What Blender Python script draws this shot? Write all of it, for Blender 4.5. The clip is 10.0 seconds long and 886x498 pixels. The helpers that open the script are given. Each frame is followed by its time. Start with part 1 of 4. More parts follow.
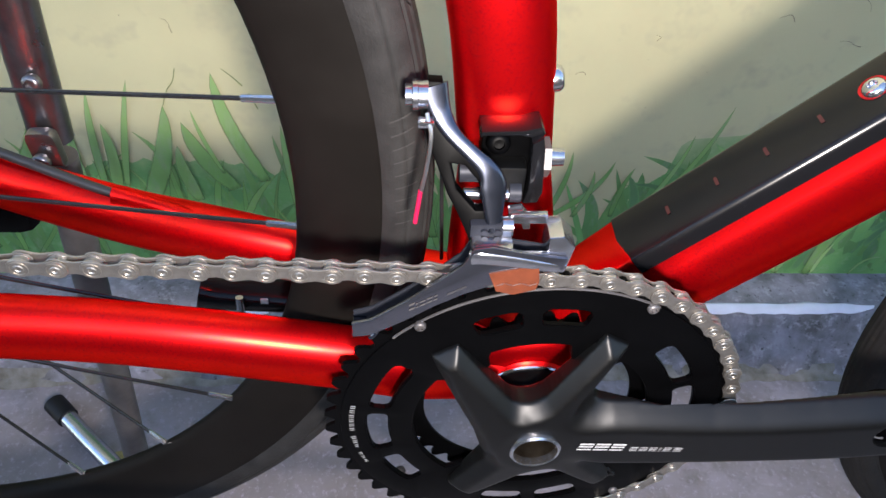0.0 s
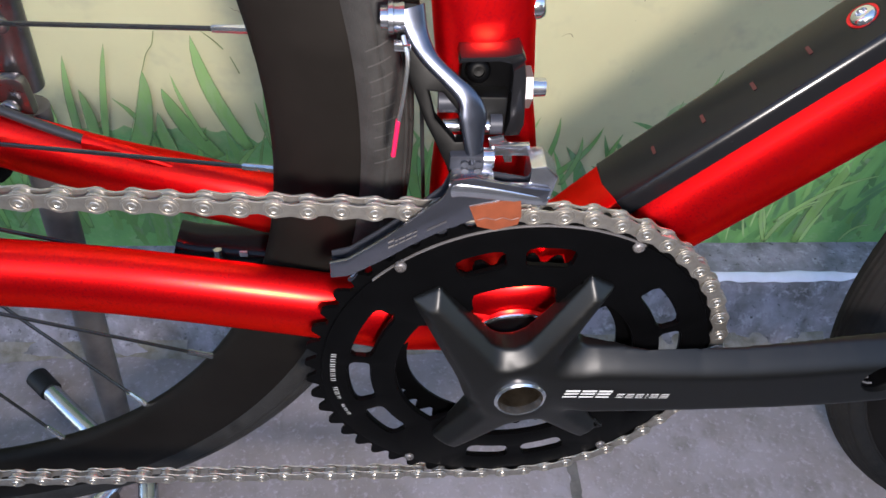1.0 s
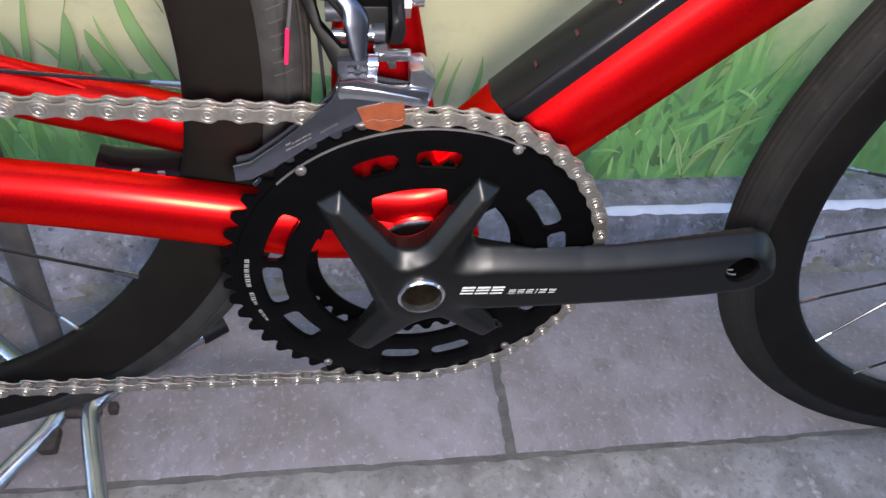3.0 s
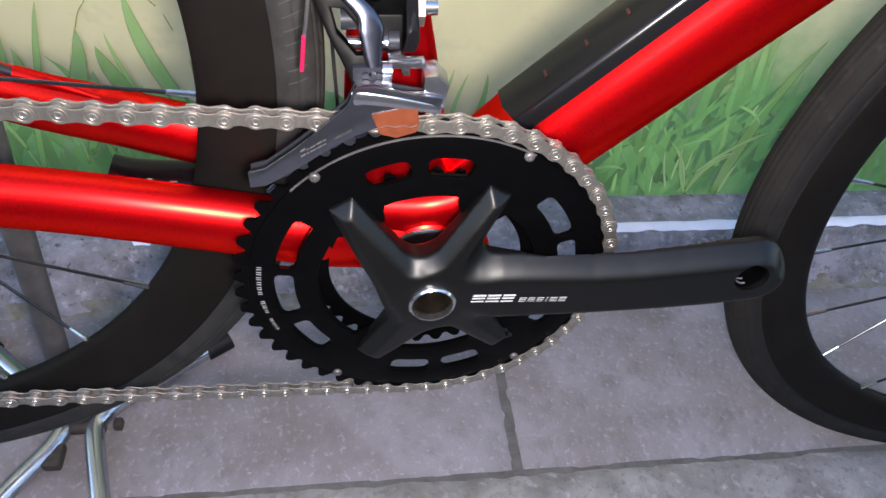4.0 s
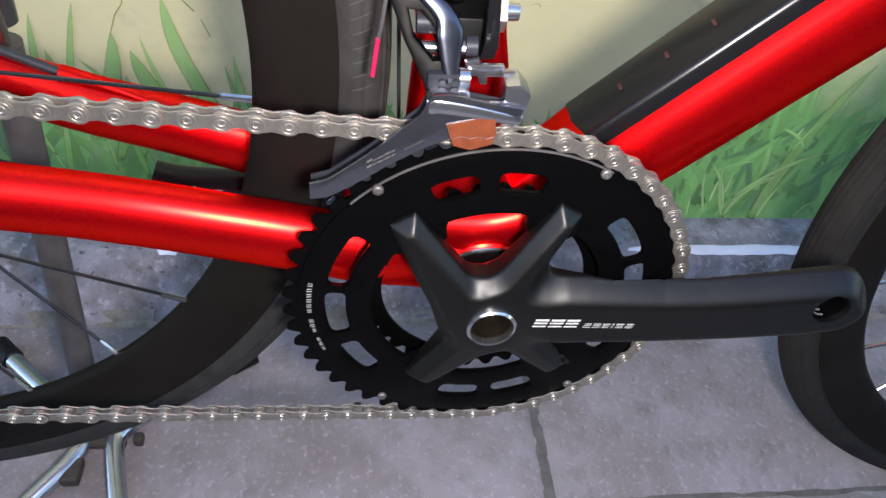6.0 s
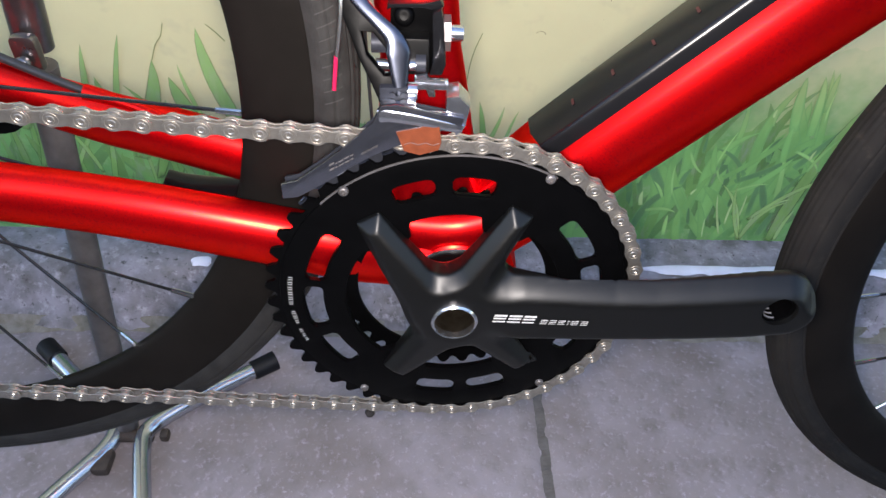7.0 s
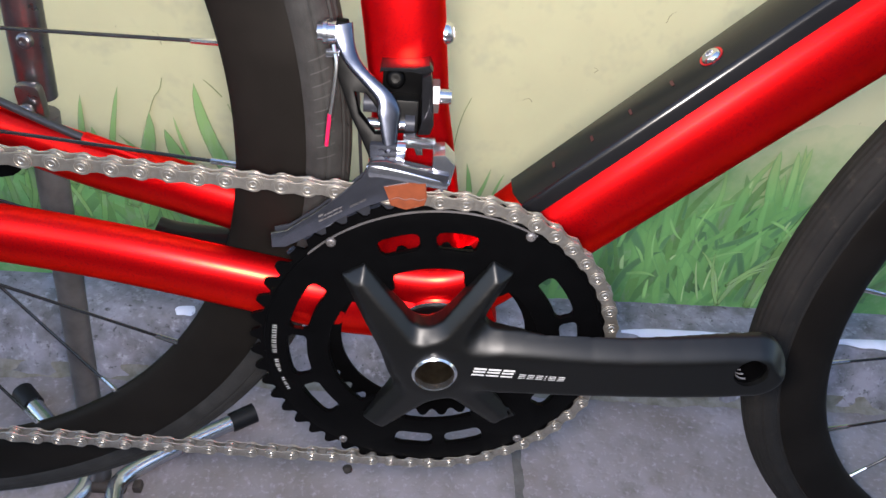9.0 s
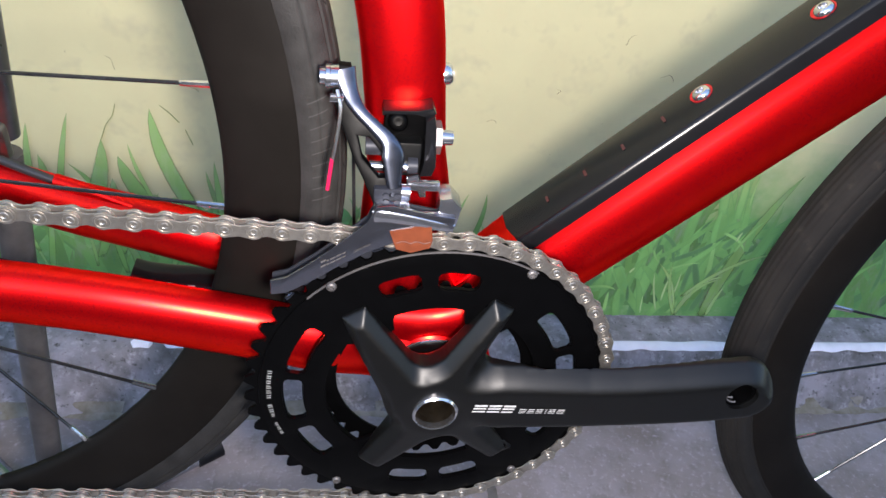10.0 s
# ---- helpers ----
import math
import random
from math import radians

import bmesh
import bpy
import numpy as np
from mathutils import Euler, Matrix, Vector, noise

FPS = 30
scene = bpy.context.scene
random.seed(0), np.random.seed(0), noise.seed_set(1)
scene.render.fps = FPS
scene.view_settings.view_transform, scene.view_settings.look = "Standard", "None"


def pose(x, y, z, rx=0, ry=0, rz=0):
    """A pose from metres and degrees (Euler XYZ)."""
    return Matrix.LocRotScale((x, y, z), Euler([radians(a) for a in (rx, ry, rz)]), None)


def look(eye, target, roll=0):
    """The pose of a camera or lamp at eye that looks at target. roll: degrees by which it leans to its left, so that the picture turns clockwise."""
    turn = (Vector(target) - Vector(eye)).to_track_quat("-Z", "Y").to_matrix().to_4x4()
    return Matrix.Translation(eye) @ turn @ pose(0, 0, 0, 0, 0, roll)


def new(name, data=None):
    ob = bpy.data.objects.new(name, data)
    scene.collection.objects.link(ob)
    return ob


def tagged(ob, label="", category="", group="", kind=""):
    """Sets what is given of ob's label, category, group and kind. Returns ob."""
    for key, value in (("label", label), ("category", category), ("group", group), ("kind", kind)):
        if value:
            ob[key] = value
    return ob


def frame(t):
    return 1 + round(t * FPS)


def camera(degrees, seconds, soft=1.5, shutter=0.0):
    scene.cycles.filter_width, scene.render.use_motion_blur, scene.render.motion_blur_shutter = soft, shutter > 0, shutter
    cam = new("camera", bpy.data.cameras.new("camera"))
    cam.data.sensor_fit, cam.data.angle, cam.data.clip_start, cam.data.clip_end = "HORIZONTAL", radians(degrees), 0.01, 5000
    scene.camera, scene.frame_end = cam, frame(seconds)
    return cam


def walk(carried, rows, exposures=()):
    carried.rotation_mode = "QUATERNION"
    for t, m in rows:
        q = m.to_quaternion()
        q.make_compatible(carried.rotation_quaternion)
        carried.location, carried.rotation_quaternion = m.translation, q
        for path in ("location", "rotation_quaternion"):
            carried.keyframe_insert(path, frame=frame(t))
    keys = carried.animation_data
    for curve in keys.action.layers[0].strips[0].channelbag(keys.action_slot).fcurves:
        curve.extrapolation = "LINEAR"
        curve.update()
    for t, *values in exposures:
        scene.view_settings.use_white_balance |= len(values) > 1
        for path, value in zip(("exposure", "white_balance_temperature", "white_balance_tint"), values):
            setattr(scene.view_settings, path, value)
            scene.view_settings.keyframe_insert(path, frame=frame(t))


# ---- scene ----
cam = camera(63.8, 10.0)
PATH = [
    (0, (-0.062, -0.239, 0.651), (0.04, 1.164, -0.771), 3.1),
    (0.5, (-0.062, -0.242, 0.648), (0.051, 1.169, -0.764), 3.2),
    (1, (-0.057, -0.249, 0.631), (0.068, 1.132, -0.81), 3.4),
    (1.5, (-0.046, -0.263, 0.616), (0.12, 1.067, -0.869), 4.6),
    (2, (-0.038, -0.278, 0.623), (0.166, 1.02, -0.885), 5.6),
    (2.5, (-0.033, -0.285, 0.631), (0.197, 1.001, -0.884), 6.1),
    (2.7, (-0.033, -0.287, 0.633), (0.208, 0.999, -0.88), 6.1),
    (3.8, (-0.036, -0.297, 0.637), (0.21, 1.038, -0.831), 5.8),
    (4, (-0.039, -0.297, 0.631), (0.206, 1.046, -0.83), 5.8),
    (4.5, (-0.046, -0.275, 0.614), (0.188, 1.086, -0.833), 5.5),
    (5, (-0.058, -0.269, 0.606), (0.171, 1.102, -0.831), 6.0),
    (5.5, (-0.063, -0.272, 0.601), (0.169, 1.105, -0.831), 6.5),
    (5.7, (-0.066, -0.274, 0.607), (0.165, 1.099, -0.829), 6.7),
    (6.8, (-0.03, -0.307, 0.624), (0.083, 1.122, -0.77), 3.6),
    (7, (-0.019, -0.316, 0.63), (0.045, 1.13, -0.75), 2.8),
    (7.5, (-0.008, -0.323, 0.637), (0.043, 1.167, -0.696), 3.5),
    (8, (-0.01, -0.324, 0.64), (0.04, 1.202, -0.652), 3.6),
    (8.5, (-0.013, -0.329, 0.643), (0.057, 1.22, -0.621), 4.4),
    (9, (-0.018, -0.327, 0.635), (0.08, 1.23, -0.615), 5.3),
    (9.5, (-0.03, -0.323, 0.631), (0.101, 1.239, -0.612), 5.2),
    (10, (-0.051, -0.312, 0.644), (0.227, 1.245, -0.581), 7.6),
]
walk(cam, [(t, look(eye, target, roll)) for t, eye, target, roll in PATH])

# ---- light ----
world = bpy.data.worlds.new("world")
scene.world = world
world.use_nodes = True
wn = world.node_tree.nodes
sky = wn.new("ShaderNodeTexSky")
sky.sky_type = "NISHITA"
sky.sun_disc = False
sky.sun_elevation = radians(14)
sky.sun_rotation = radians(200)
world.node_tree.links.new(sky.outputs[0], wn["Background"].inputs[0])
wn["Background"].inputs[1].default_value = 0.15

# the small white lamp of the hand-held camera, which throws the shadows on the wall
torch = bpy.data.lights.new("torch", "POINT")
torch.energy = 3.4
torch.color = (1.0, 0.90, 0.77)
torch.shadow_soft_size = 0.020
torch_ob = new("torch", torch)
torch_ob.matrix_world = pose(-0.022, -0.302, 0.610)
scene.view_settings.exposure = 2.23
scene.view_settings.use_white_balance = True
scene.view_settings.white_balance_temperature = 6050
scene.view_settings.white_balance_tint = 15

# ---- materials ----


def mat(name, color, rough=0.5, metal=0.0, vary=0.0, scale=40.0, bump=0.0, bump_scale=200.0,
        color2=None, rough_vary=0.0, island=0.0, stretch=None, fine=None, fine2=None, flakes=0.0, spec=0.5, tint=None,
        pearl=None, fade=None, soft=False, edge=None):
    """A surface with colour variation at one scale, a finer speckle, roughness variation and a bump."""
    m = bpy.data.materials.new(name)
    m.use_nodes = True
    nt = m.node_tree
    n, l = nt.nodes, nt.links
    b = n["Principled BSDF"]
    b.inputs["Base Color"].default_value = (*color, 1)
    b.inputs["Roughness"].default_value = rough
    b.inputs["Metallic"].default_value = metal
    b.inputs["Specular IOR Level"].default_value = spec
    if tint:
        b.inputs["Specular Tint"].default_value = (*tint, 1)
    tc = n.new("ShaderNodeTexCoord")
    vec = tc.outputs["Object"]
    if stretch:
        mp = n.new("ShaderNodeMapping")
        mp.inputs["Scale"].default_value = stretch
        l.new(vec, mp.inputs["Vector"])
        vec = mp.outputs["Vector"]

    def noise_tex(s, detail=6.0, r=0.6):
        t = n.new("ShaderNodeTexNoise")
        t.inputs["Scale"].default_value = s
        t.inputs["Detail"].default_value = detail
        t.inputs["Roughness"].default_value = r
        l.new(vec, t.inputs["Vector"])
        return t.outputs["Fac"]

    def mix(fac, a, c):
        x = n.new("ShaderNodeMix")
        x.data_type = "RGBA"
        l.new(fac, x.inputs["Factor"])
        for sock, val in ((x.inputs["A"], a), (x.inputs["B"], c)):
            if hasattr(val, "is_linked"):
                l.new(val, sock)
            else:
                sock.default_value = (*val, 1)
        return x.outputs["Result"]

    def ramp(fac, lo, hi):
        r = n.new("ShaderNodeMapRange")
        r.inputs["From Min"].default_value, r.inputs["From Max"].default_value = lo, hi
        l.new(fac, r.inputs["Value"])
        return r.outputs["Result"]

    col = None
    if vary > 0 or color2:
        dark = color2 or tuple(c * (1 - vary) for c in color)
        col = mix(ramp(noise_tex(scale), 0.35, 0.68), color, dark)
    for fs, fc, lo, hi in [f for f in (fine, fine2) if f]:
        col = mix(ramp(noise_tex(fs, 3.0, 0.7), lo, hi), col or color, fc)
    if island:
        gi = n.new("ShaderNodeNewGeometry")
        hs = n.new("ShaderNodeHueSaturation")
        rm = n.new("ShaderNodeMapRange")
        rm.inputs["To Min"].default_value, rm.inputs["To Max"].default_value = 1 - island, 1 + island
        l.new(gi.outputs["Random Per Island"], rm.inputs["Value"])
        l.new(rm.outputs["Result"], hs.inputs["Value"])
        if col:
            l.new(col, hs.inputs["Color"])
        else:
            hs.inputs["Color"].default_value = (*color, 1)
        col = hs.outputs["Color"]
    if fade:
        # paint thinned out towards the top of the strokes
        sx = n.new("ShaderNodeSeparateXYZ")
        l.new(tc.outputs["Object"], sx.inputs[0])
        ad = n.new("ShaderNodeMath")
        ad.operation = "MULTIPLY_ADD"
        l.new(noise_tex(28.0, 3.0), ad.inputs[0])
        ad.inputs[1].default_value = 0.12
        l.new(sx.outputs["Z"], ad.inputs[2])
        fr = n.new("ShaderNodeMapRange")
        fr.inputs["From Min"].default_value, fr.inputs["From Max"].default_value = fade[0] + 0.06, fade[1] + 0.06
        fr.inputs["To Max"].default_value = fade[3]
        l.new(ad.outputs[0], fr.inputs["Value"])
        col = mix(fr.outputs["Result"], col or color, fade[2])
    if edge:
        # brush strokes that run into the ground colour at their edges
        at = n.new("ShaderNodeAttribute")
        at.attribute_name = "stroke"
        ad = n.new("ShaderNodeMath")
        ad.operation = "MULTIPLY_ADD"
        l.new(noise_tex(120.0, 3.0), ad.inputs[0])
        ad.inputs[1].default_value = 0.6
        l.new(at.outputs["Fac"], ad.inputs[2])
        col = mix(ramp(ad.outputs[0], 0.15, 1.15), edge, col or color)
    if col:
        l.new(col, b.inputs["Base Color"])
    if rough_vary:
        rv = n.new("ShaderNodeMapRange")
        rv.inputs["To Min"].default_value, rv.inputs["To Max"].default_value = rough - rough_vary, rough + rough_vary
        l.new(noise_tex(scale * 1.7), rv.inputs["Value"])
        l.new(rv.outputs["Result"], b.inputs["Roughness"])
    if bump:
        bp = n.new("ShaderNodeBump")
        bp.inputs["Strength"].default_value = bump
        bp.inputs["Distance"].default_value = 0.001
        l.new(noise_tex(bump_scale, 8.0, 0.65), bp.inputs["Height"])
        l.new(bp.outputs["Normal"], b.inputs["Normal"])
    if flakes:
        bp = n.new("ShaderNodeBump")
        bp.inputs["Strength"].default_value = flakes
        bp.inputs["Distance"].default_value = 0.0002
        l.new(noise_tex(2500.0, 2.0), bp.inputs["Height"])
        l.new(bp.outputs["Normal"], b.inputs["Normal"])
    if pearl:
        # fine golden flakes under the lacquer
        p = n.new("ShaderNodeBsdfPrincipled")
        p.inputs["Base Color"].default_value = (*pearl[0], 1)
        p.inputs["Metallic"].default_value = 1.0
        p.inputs["Roughness"].default_value = pearl[1]
        p.inputs["Specular Tint"].default_value = (1.0, 0.25, 0.05, 1)
        ms = n.new("ShaderNodeMixShader")
        ms.inputs[0].default_value = pearl[2]
        l.new(b.outputs[0], ms.inputs[1])
        l.new(p.outputs[0], ms.inputs[2])
        l.new(ms.outputs[0], n["Material Output"].inputs["Surface"])
    if soft:
        # brush strokes that thin out towards their edges
        at = n.new("ShaderNodeAttribute")
        at.attribute_name = "stroke"
        ad = n.new("ShaderNodeMath")
        ad.operation = "MULTIPLY_ADD"
        l.new(noise_tex(140.0, 3.0), ad.inputs[0])
        ad.inputs[1].default_value = 0.5
        l.new(at.outputs["Fac"], ad.inputs[2])
        cover = ramp(ad.outputs[0], 0.22, 0.78)
        tr = n.new("ShaderNodeBsdfTransparent")
        ms = n.new("ShaderNodeMixShader")
        l.new(cover, ms.inputs[0])
        l.new(tr.outputs[0], ms.inputs[1])
        l.new(b.outputs[0], ms.inputs[2])
        l.new(ms.outputs[0], n["Material Output"].inputs["Surface"])
    return m


RED = mat("red_metallic_paint", (0.95, 0.0003, 0.0085), 0.33, 0.95, vary=0.12, scale=30, flakes=0.20, spec=0.1, tint=(0.85, 0.01, 0.10),
          fine=(900, (0.72, 0.0003, 0.018), 0.50, 0.68), pearl=((1.0, 0.60, 0.05), 0.28, 0.026))
BLACK_GLOSS = mat("black_gloss_paint", (0.006, 0.006, 0.007), 0.22, 0.0, vary=0.2, scale=60, rough_vary=0.04, spec=0.24,
                  fine=(900, (0.05, 0.05, 0.05), 0.70, 0.78))
BLACK_ANOD = mat("black_anodised", (0.0013, 0.0013, 0.0015), 0.40, 0.0, vary=0.3, scale=90, rough_vary=0.06, spec=0.045)
CRANK_BLACK = mat("satin_black_forging", (0.0014, 0.0014, 0.0014), 0.42, 0.0, vary=0.15, scale=120, flakes=0.10, spec=0.36, rough_vary=0.03)
RIM_BLACK = mat("carbon_rim", (0.0090, 0.0077, 0.0068), 0.50, 0.0, vary=0.35, scale=25, rough_vary=0.05, spec=0.05)
RUBBER = mat("tyre_rubber", (0.026, 0.0250, 0.0245), 0.60, vary=0.45, scale=70, bump=0.35, bump_scale=900, spec=0.16)
RUBBER_DUSTY = mat("dusty_tyre_rubber", (0.0125, 0.0118, 0.0118), 0.70, color2=(0.020, 0.0185, 0.0172), scale=30, bump=0.35, bump_scale=900, spec=0.10,
                   fine=(110, (0.034, 0.030, 0.026), 0.58, 0.78))
RUBBER_CAP = mat("rubber_cap", (0.0065, 0.0065, 0.0085), 0.55, vary=0.3, scale=120, bump=0.2, bump_scale=500, spec=0.22)
CHAIN_METAL = mat("chain_nickel", (0.44, 0.41, 0.37), 0.40, 0.92, vary=0.30, scale=160, rough_vary=0.08,
                  fine=(420, (0.30, 0.23, 0.15), 0.66, 0.80))
CHAIN_DARK = mat("chain_roller_steel", (0.28, 0.28, 0.28), 0.35, 0.8, vary=0.4, scale=200)
CHROME = mat("polished_steel", (0.62, 0.62, 0.65), 0.15, 0.97, vary=0.15, scale=120, rough_vary=0.05)
FD_CHROME = mat("smoked_chrome", (0.50, 0.51, 0.56), 0.20, 0.96, vary=0.2, scale=150, rough_vary=0.05)
FD_GREY = mat("grey_polished_alloy", (0.085, 0.094, 0.125), 0.25, 0.96, vary=0.15, scale=150, rough_vary=0.05)
CAGE = mat("polished_slate_alloy", (0.180, 0.186, 0.225), 0.24, 0.95, vary=0.2, scale=120, rough_vary=0.06)
FD_DARK = mat("dark_alloy", (0.026, 0.028, 0.036), 0.45, 0.25, vary=0.25, scale=150, spec=0.15)
STEEL_TUBE = mat("galvanised_tube", (0.50, 0.52, 0.57), 0.22, 0.92, vary=0.15, scale=40, rough_vary=0.05)
STEEL_DULL = mat("dull_steel_bar", (0.15, 0.14, 0.14), 0.45, 0.6, vary=0.35, scale=50, rough_vary=0.1)
ARM_CHROME = mat("worn_dark_chrome", (0.22, 0.21, 0.22), 0.30, 0.95, vary=0.3, scale=70, rough_vary=0.08)
RUST = mat("rusty_iron", (0.045, 0.033, 0.027), 0.8, vary=0.5, scale=150, bump=0.5, bump_scale=400)
WHITE_INK = mat("white_print", (0.55, 0.55, 0.55), 0.5, vary=0.35, scale=700)
RED_INK = mat("dark_red_print", (0.042, 0.006, 0.007), 0.5)
RED_RING = mat("red_anodised", (0.5, 0.012, 0.015), 0.3, 0.6)
GROOVE = mat("tyre_groove", (0.003, 0.003, 0.003), 0.8, spec=0.1)
TYRE_MARK = mat("raised_tyre_mark", (0.031, 0.030, 0.029), 0.8, vary=0.2, scale=200)
STICKER = mat("brown_orange_sticker", (0.13, 0.034, 0.014), 0.3, vary=0.25, scale=250)
STICKER_INK = mat("sticker_ink", (0.06, 0.02, 0.015), 0.5)
PINK = mat("red_cable_end", (0.75, 0.02, 0.10), 0.3, 0.5)
CABLE = mat("cable_wire", (0.55, 0.55, 0.54), 0.35, 1.0)
SPOKE = mat("dark_steel_spoke", (0.07, 0.07, 0.074), 0.22, 0.85, vary=0.3, scale=60)
HOUSING = mat("black_cable_housing", (0.018, 0.018, 0.02), 0.42, vary=0.2, scale=200)
BORE = mat("worn_steel_bore", (0.23, 0.19, 0.14), 0.35, 1.0, vary=0.4, scale=150)
CONCRETE = mat("smooth_concrete", (0.252, 0.225, 0.250), 0.82, color2=(0.155, 0.131, 0.126), scale=8, bump=0.4,
               bump_scale=90, fine=(38, (0.145, 0.127, 0.124), 0.50, 0.76), fine2=(150, (0.31, 0.275, 0.315), 0.54, 0.76))
CONCRETE_ROUGH = mat("coarse_concrete", (0.285, 0.265, 0.265), 0.9, color2=(0.15, 0.136, 0.132), scale=22, bump=1.0,
                     bump_scale=150, fine=(150, (0.11, 0.10, 0.097), 0.52, 0.74), fine2=(75, (0.43, 0.405, 0.41), 0.56, 0.78))
KERB_MAT = mat("weathered_kerb_cement", (0.27, 0.25, 0.285), 0.9, color2=(0.105, 0.098, 0.095), scale=30, bump=1.0,
               bump_scale=130, fine=(85, (0.36, 0.34, 0.375), 0.54, 0.74), fine2=(150, (0.05, 0.048, 0.045), 0.60, 0.72))
DIRT = mat("brown_dirt", (0.13, 0.115, 0.085), 0.95, color2=(0.24, 0.22, 0.20), scale=60, bump=0.8, bump_scale=250)
MORTAR = mat("joint_mortar", (0.125, 0.115, 0.11), 0.9, vary=0.4, scale=60, bump=0.6, bump_scale=220)
SHADED_GROUND = mat("shaded_ground", (0.065, 0.062, 0.060), 0.92, vary=0.4, scale=9, bump=0.6, bump_scale=160)
UNSEEN_WALL = mat("dark_unseen_plaster", (0.10, 0.095, 0.09), 0.85, vary=0.4, scale=4, bump=0.3, bump_scale=40)
WHITE_PAINT = mat("white_wall_paint", (0.74, 0.73, 0.84), 0.6, vary=0.12, scale=60, bump=0.4, bump_scale=120)
WALL = mat("cream_painted_plaster", (0.605, 0.57, 0.325), 0.72, color2=(0.525, 0.49, 0.285), scale=5, bump=0.25,
           bump_scale=45, fine=(24, (0.455, 0.425, 0.265), 0.54, 0.80), fine2=(130, (0.30, 0.27, 0.18), 0.74, 0.80))
GRASS_COLS = [(0.150, 0.325, 0.088), (0.185, 0.380, 0.100), (0.235, 0.435, 0.125), (0.125, 0.285, 0.090), (0.30, 0.50, 0.17),
              (0.110, 0.255, 0.098)]
GRASS = [mat("painted_green", c, 0.62, vary=0.3, scale=30, island=0.13, stretch=(1, 1, 0.35), fine=(90, tuple(0.5 * v + 0.12 for v in c), 0.5, 0.75),
             fade=(0.19, 0.32, (0.36, 0.48, 0.19), 0.6), soft=i in (1, 2, 4)) for i, c in enumerate(GRASS_COLS)]
# the same greens where strokes lie over strokes
GRASS += [mat("painted_green", c, 0.62, vary=0.25, scale=40, island=0.12, stretch=(1, 1, 0.35), edge=(0.150, 0.345, 0.115),
              fade=(0.20, 0.31, (0.44, 0.50, 0.20), 0.85)) for c in ((0.205, 0.455, 0.135), (0.285, 0.545, 0.175), (0.43, 0.61, 0.27), (0.115, 0.255, 0.105))]
WASH = mat("painted_green_wash", (0.17, 0.38, 0.12), 0.65, color2=(0.115, 0.285, 0.095), scale=22, fine=(60, (0.22, 0.38, 0.17), 0.52, 0.72),
           fade=(0.20, 0.305, (0.55, 0.545, 0.30), 1.0))
CURL = mat("painted_olive", (0.22, 0.26, 0.10), 0.65, vary=0.3, scale=60)
CRACK = mat("plaster_crack", (0.27, 0.235, 0.15), 0.9, vary=0.3, scale=300)
LEAF = mat("dry_yellow_leaf", (0.35, 0.30, 0.12), 0.7, vary=0.3, scale=150)

# ---- mesh helpers ----


def part(name, bm, material, parent=None, label="", smooth=True, basis=None):
    """Links a bmesh as one mesh object under a thing or a part."""
    me = bpy.data.meshes.new(name)
    bmesh.ops.recalc_face_normals(bm, faces=bm.faces)
    bm.to_mesh(me)
    bm.free()
    return part_mesh(name, me, material, parent, label, smooth, basis)


def part_mesh(name, me, material=None, parent=None, label="", smooth=True, basis=None):
    if material and not me.materials:
        me.materials.append(material)
        if smooth:
            me.polygons.foreach_set("use_smooth", [True] * len(me.polygons))
            me.set_sharp_from_angle(angle=radians(38))
    ob = new(name, me)
    if parent:
        ob.parent = parent
        if parent.type == "EMPTY":
            ob.matrix_parent_inverse = Matrix.Translation(parent.location).inverted()
    if basis:
        ob.matrix_basis = basis
    if label:
        ob["label"] = label
    return ob


def thing(name, at, label, category, group="", kind=""):
    ob = new(name)
    ob.location = at
    ob.empty_display_size = 0.02
    return tagged(ob, label, category, group, kind)


def spline(pts, n):
    """Points along a smooth curve through the given ones."""
    p = [Vector(q) for q in pts]
    p = [2 * p[0] - p[1]] + p + [2 * p[-1] - p[-2]]
    out = []
    for i in range(1, len(p) - 2):
        for k in range(n):
            t = k / n
            a, b, c, d = p[i - 1], p[i], p[i + 1], p[i + 2]
            out.append(0.5 * (2 * b + (c - a) * t + (2 * a - 5 * b + 4 * c - d) * t * t + (3 * b - a - 3 * c + d) * t ** 3))
    out.append(p[-2])
    return out


def sweep(bm, path, halves, seg=20, up=(0, 0, 1), power=2.0, caps=True):
    """A tube along path; halves(t) gives its half width (across) and half height (along up)."""
    up = Vector(up)
    rings = []
    n = len(path)
    for i, p in enumerate(path):
        t = (path[min(i + 1, n - 1)] - path[max(i - 1, 0)]).normalized()
        side = t.cross(up).normalized()
        top = side.cross(t).normalized()
        a, b = halves(i / (n - 1))
        ring = []
        for k in range(seg):
            u = 2 * math.pi * k / seg
            c, s = math.cos(u), math.sin(u)
            e = 2.0 / power
            ring.append(bm.verts.new(p + side * (a * math.copysign(abs(c) ** e, c)) + top * (b * math.copysign(abs(s) ** e, s))))
        rings.append(ring)
    skin(bm, rings, caps)
    return bm


def skin(bm, rings, caps=True, closed=False):
    m = len(rings[0])
    pairs = list(zip(rings, rings[1:]))
    if closed:
        pairs.append((rings[-1], rings[0]))
    for r0, r1 in pairs:
        for k in range(m):
            bm.faces.new((r0[k], r0[(k + 1) % m], r1[(k + 1) % m], r1[k]))
    if caps and not closed:
        bm.faces.new(rings[0][::-1])
        bm.faces.new(rings[-1])


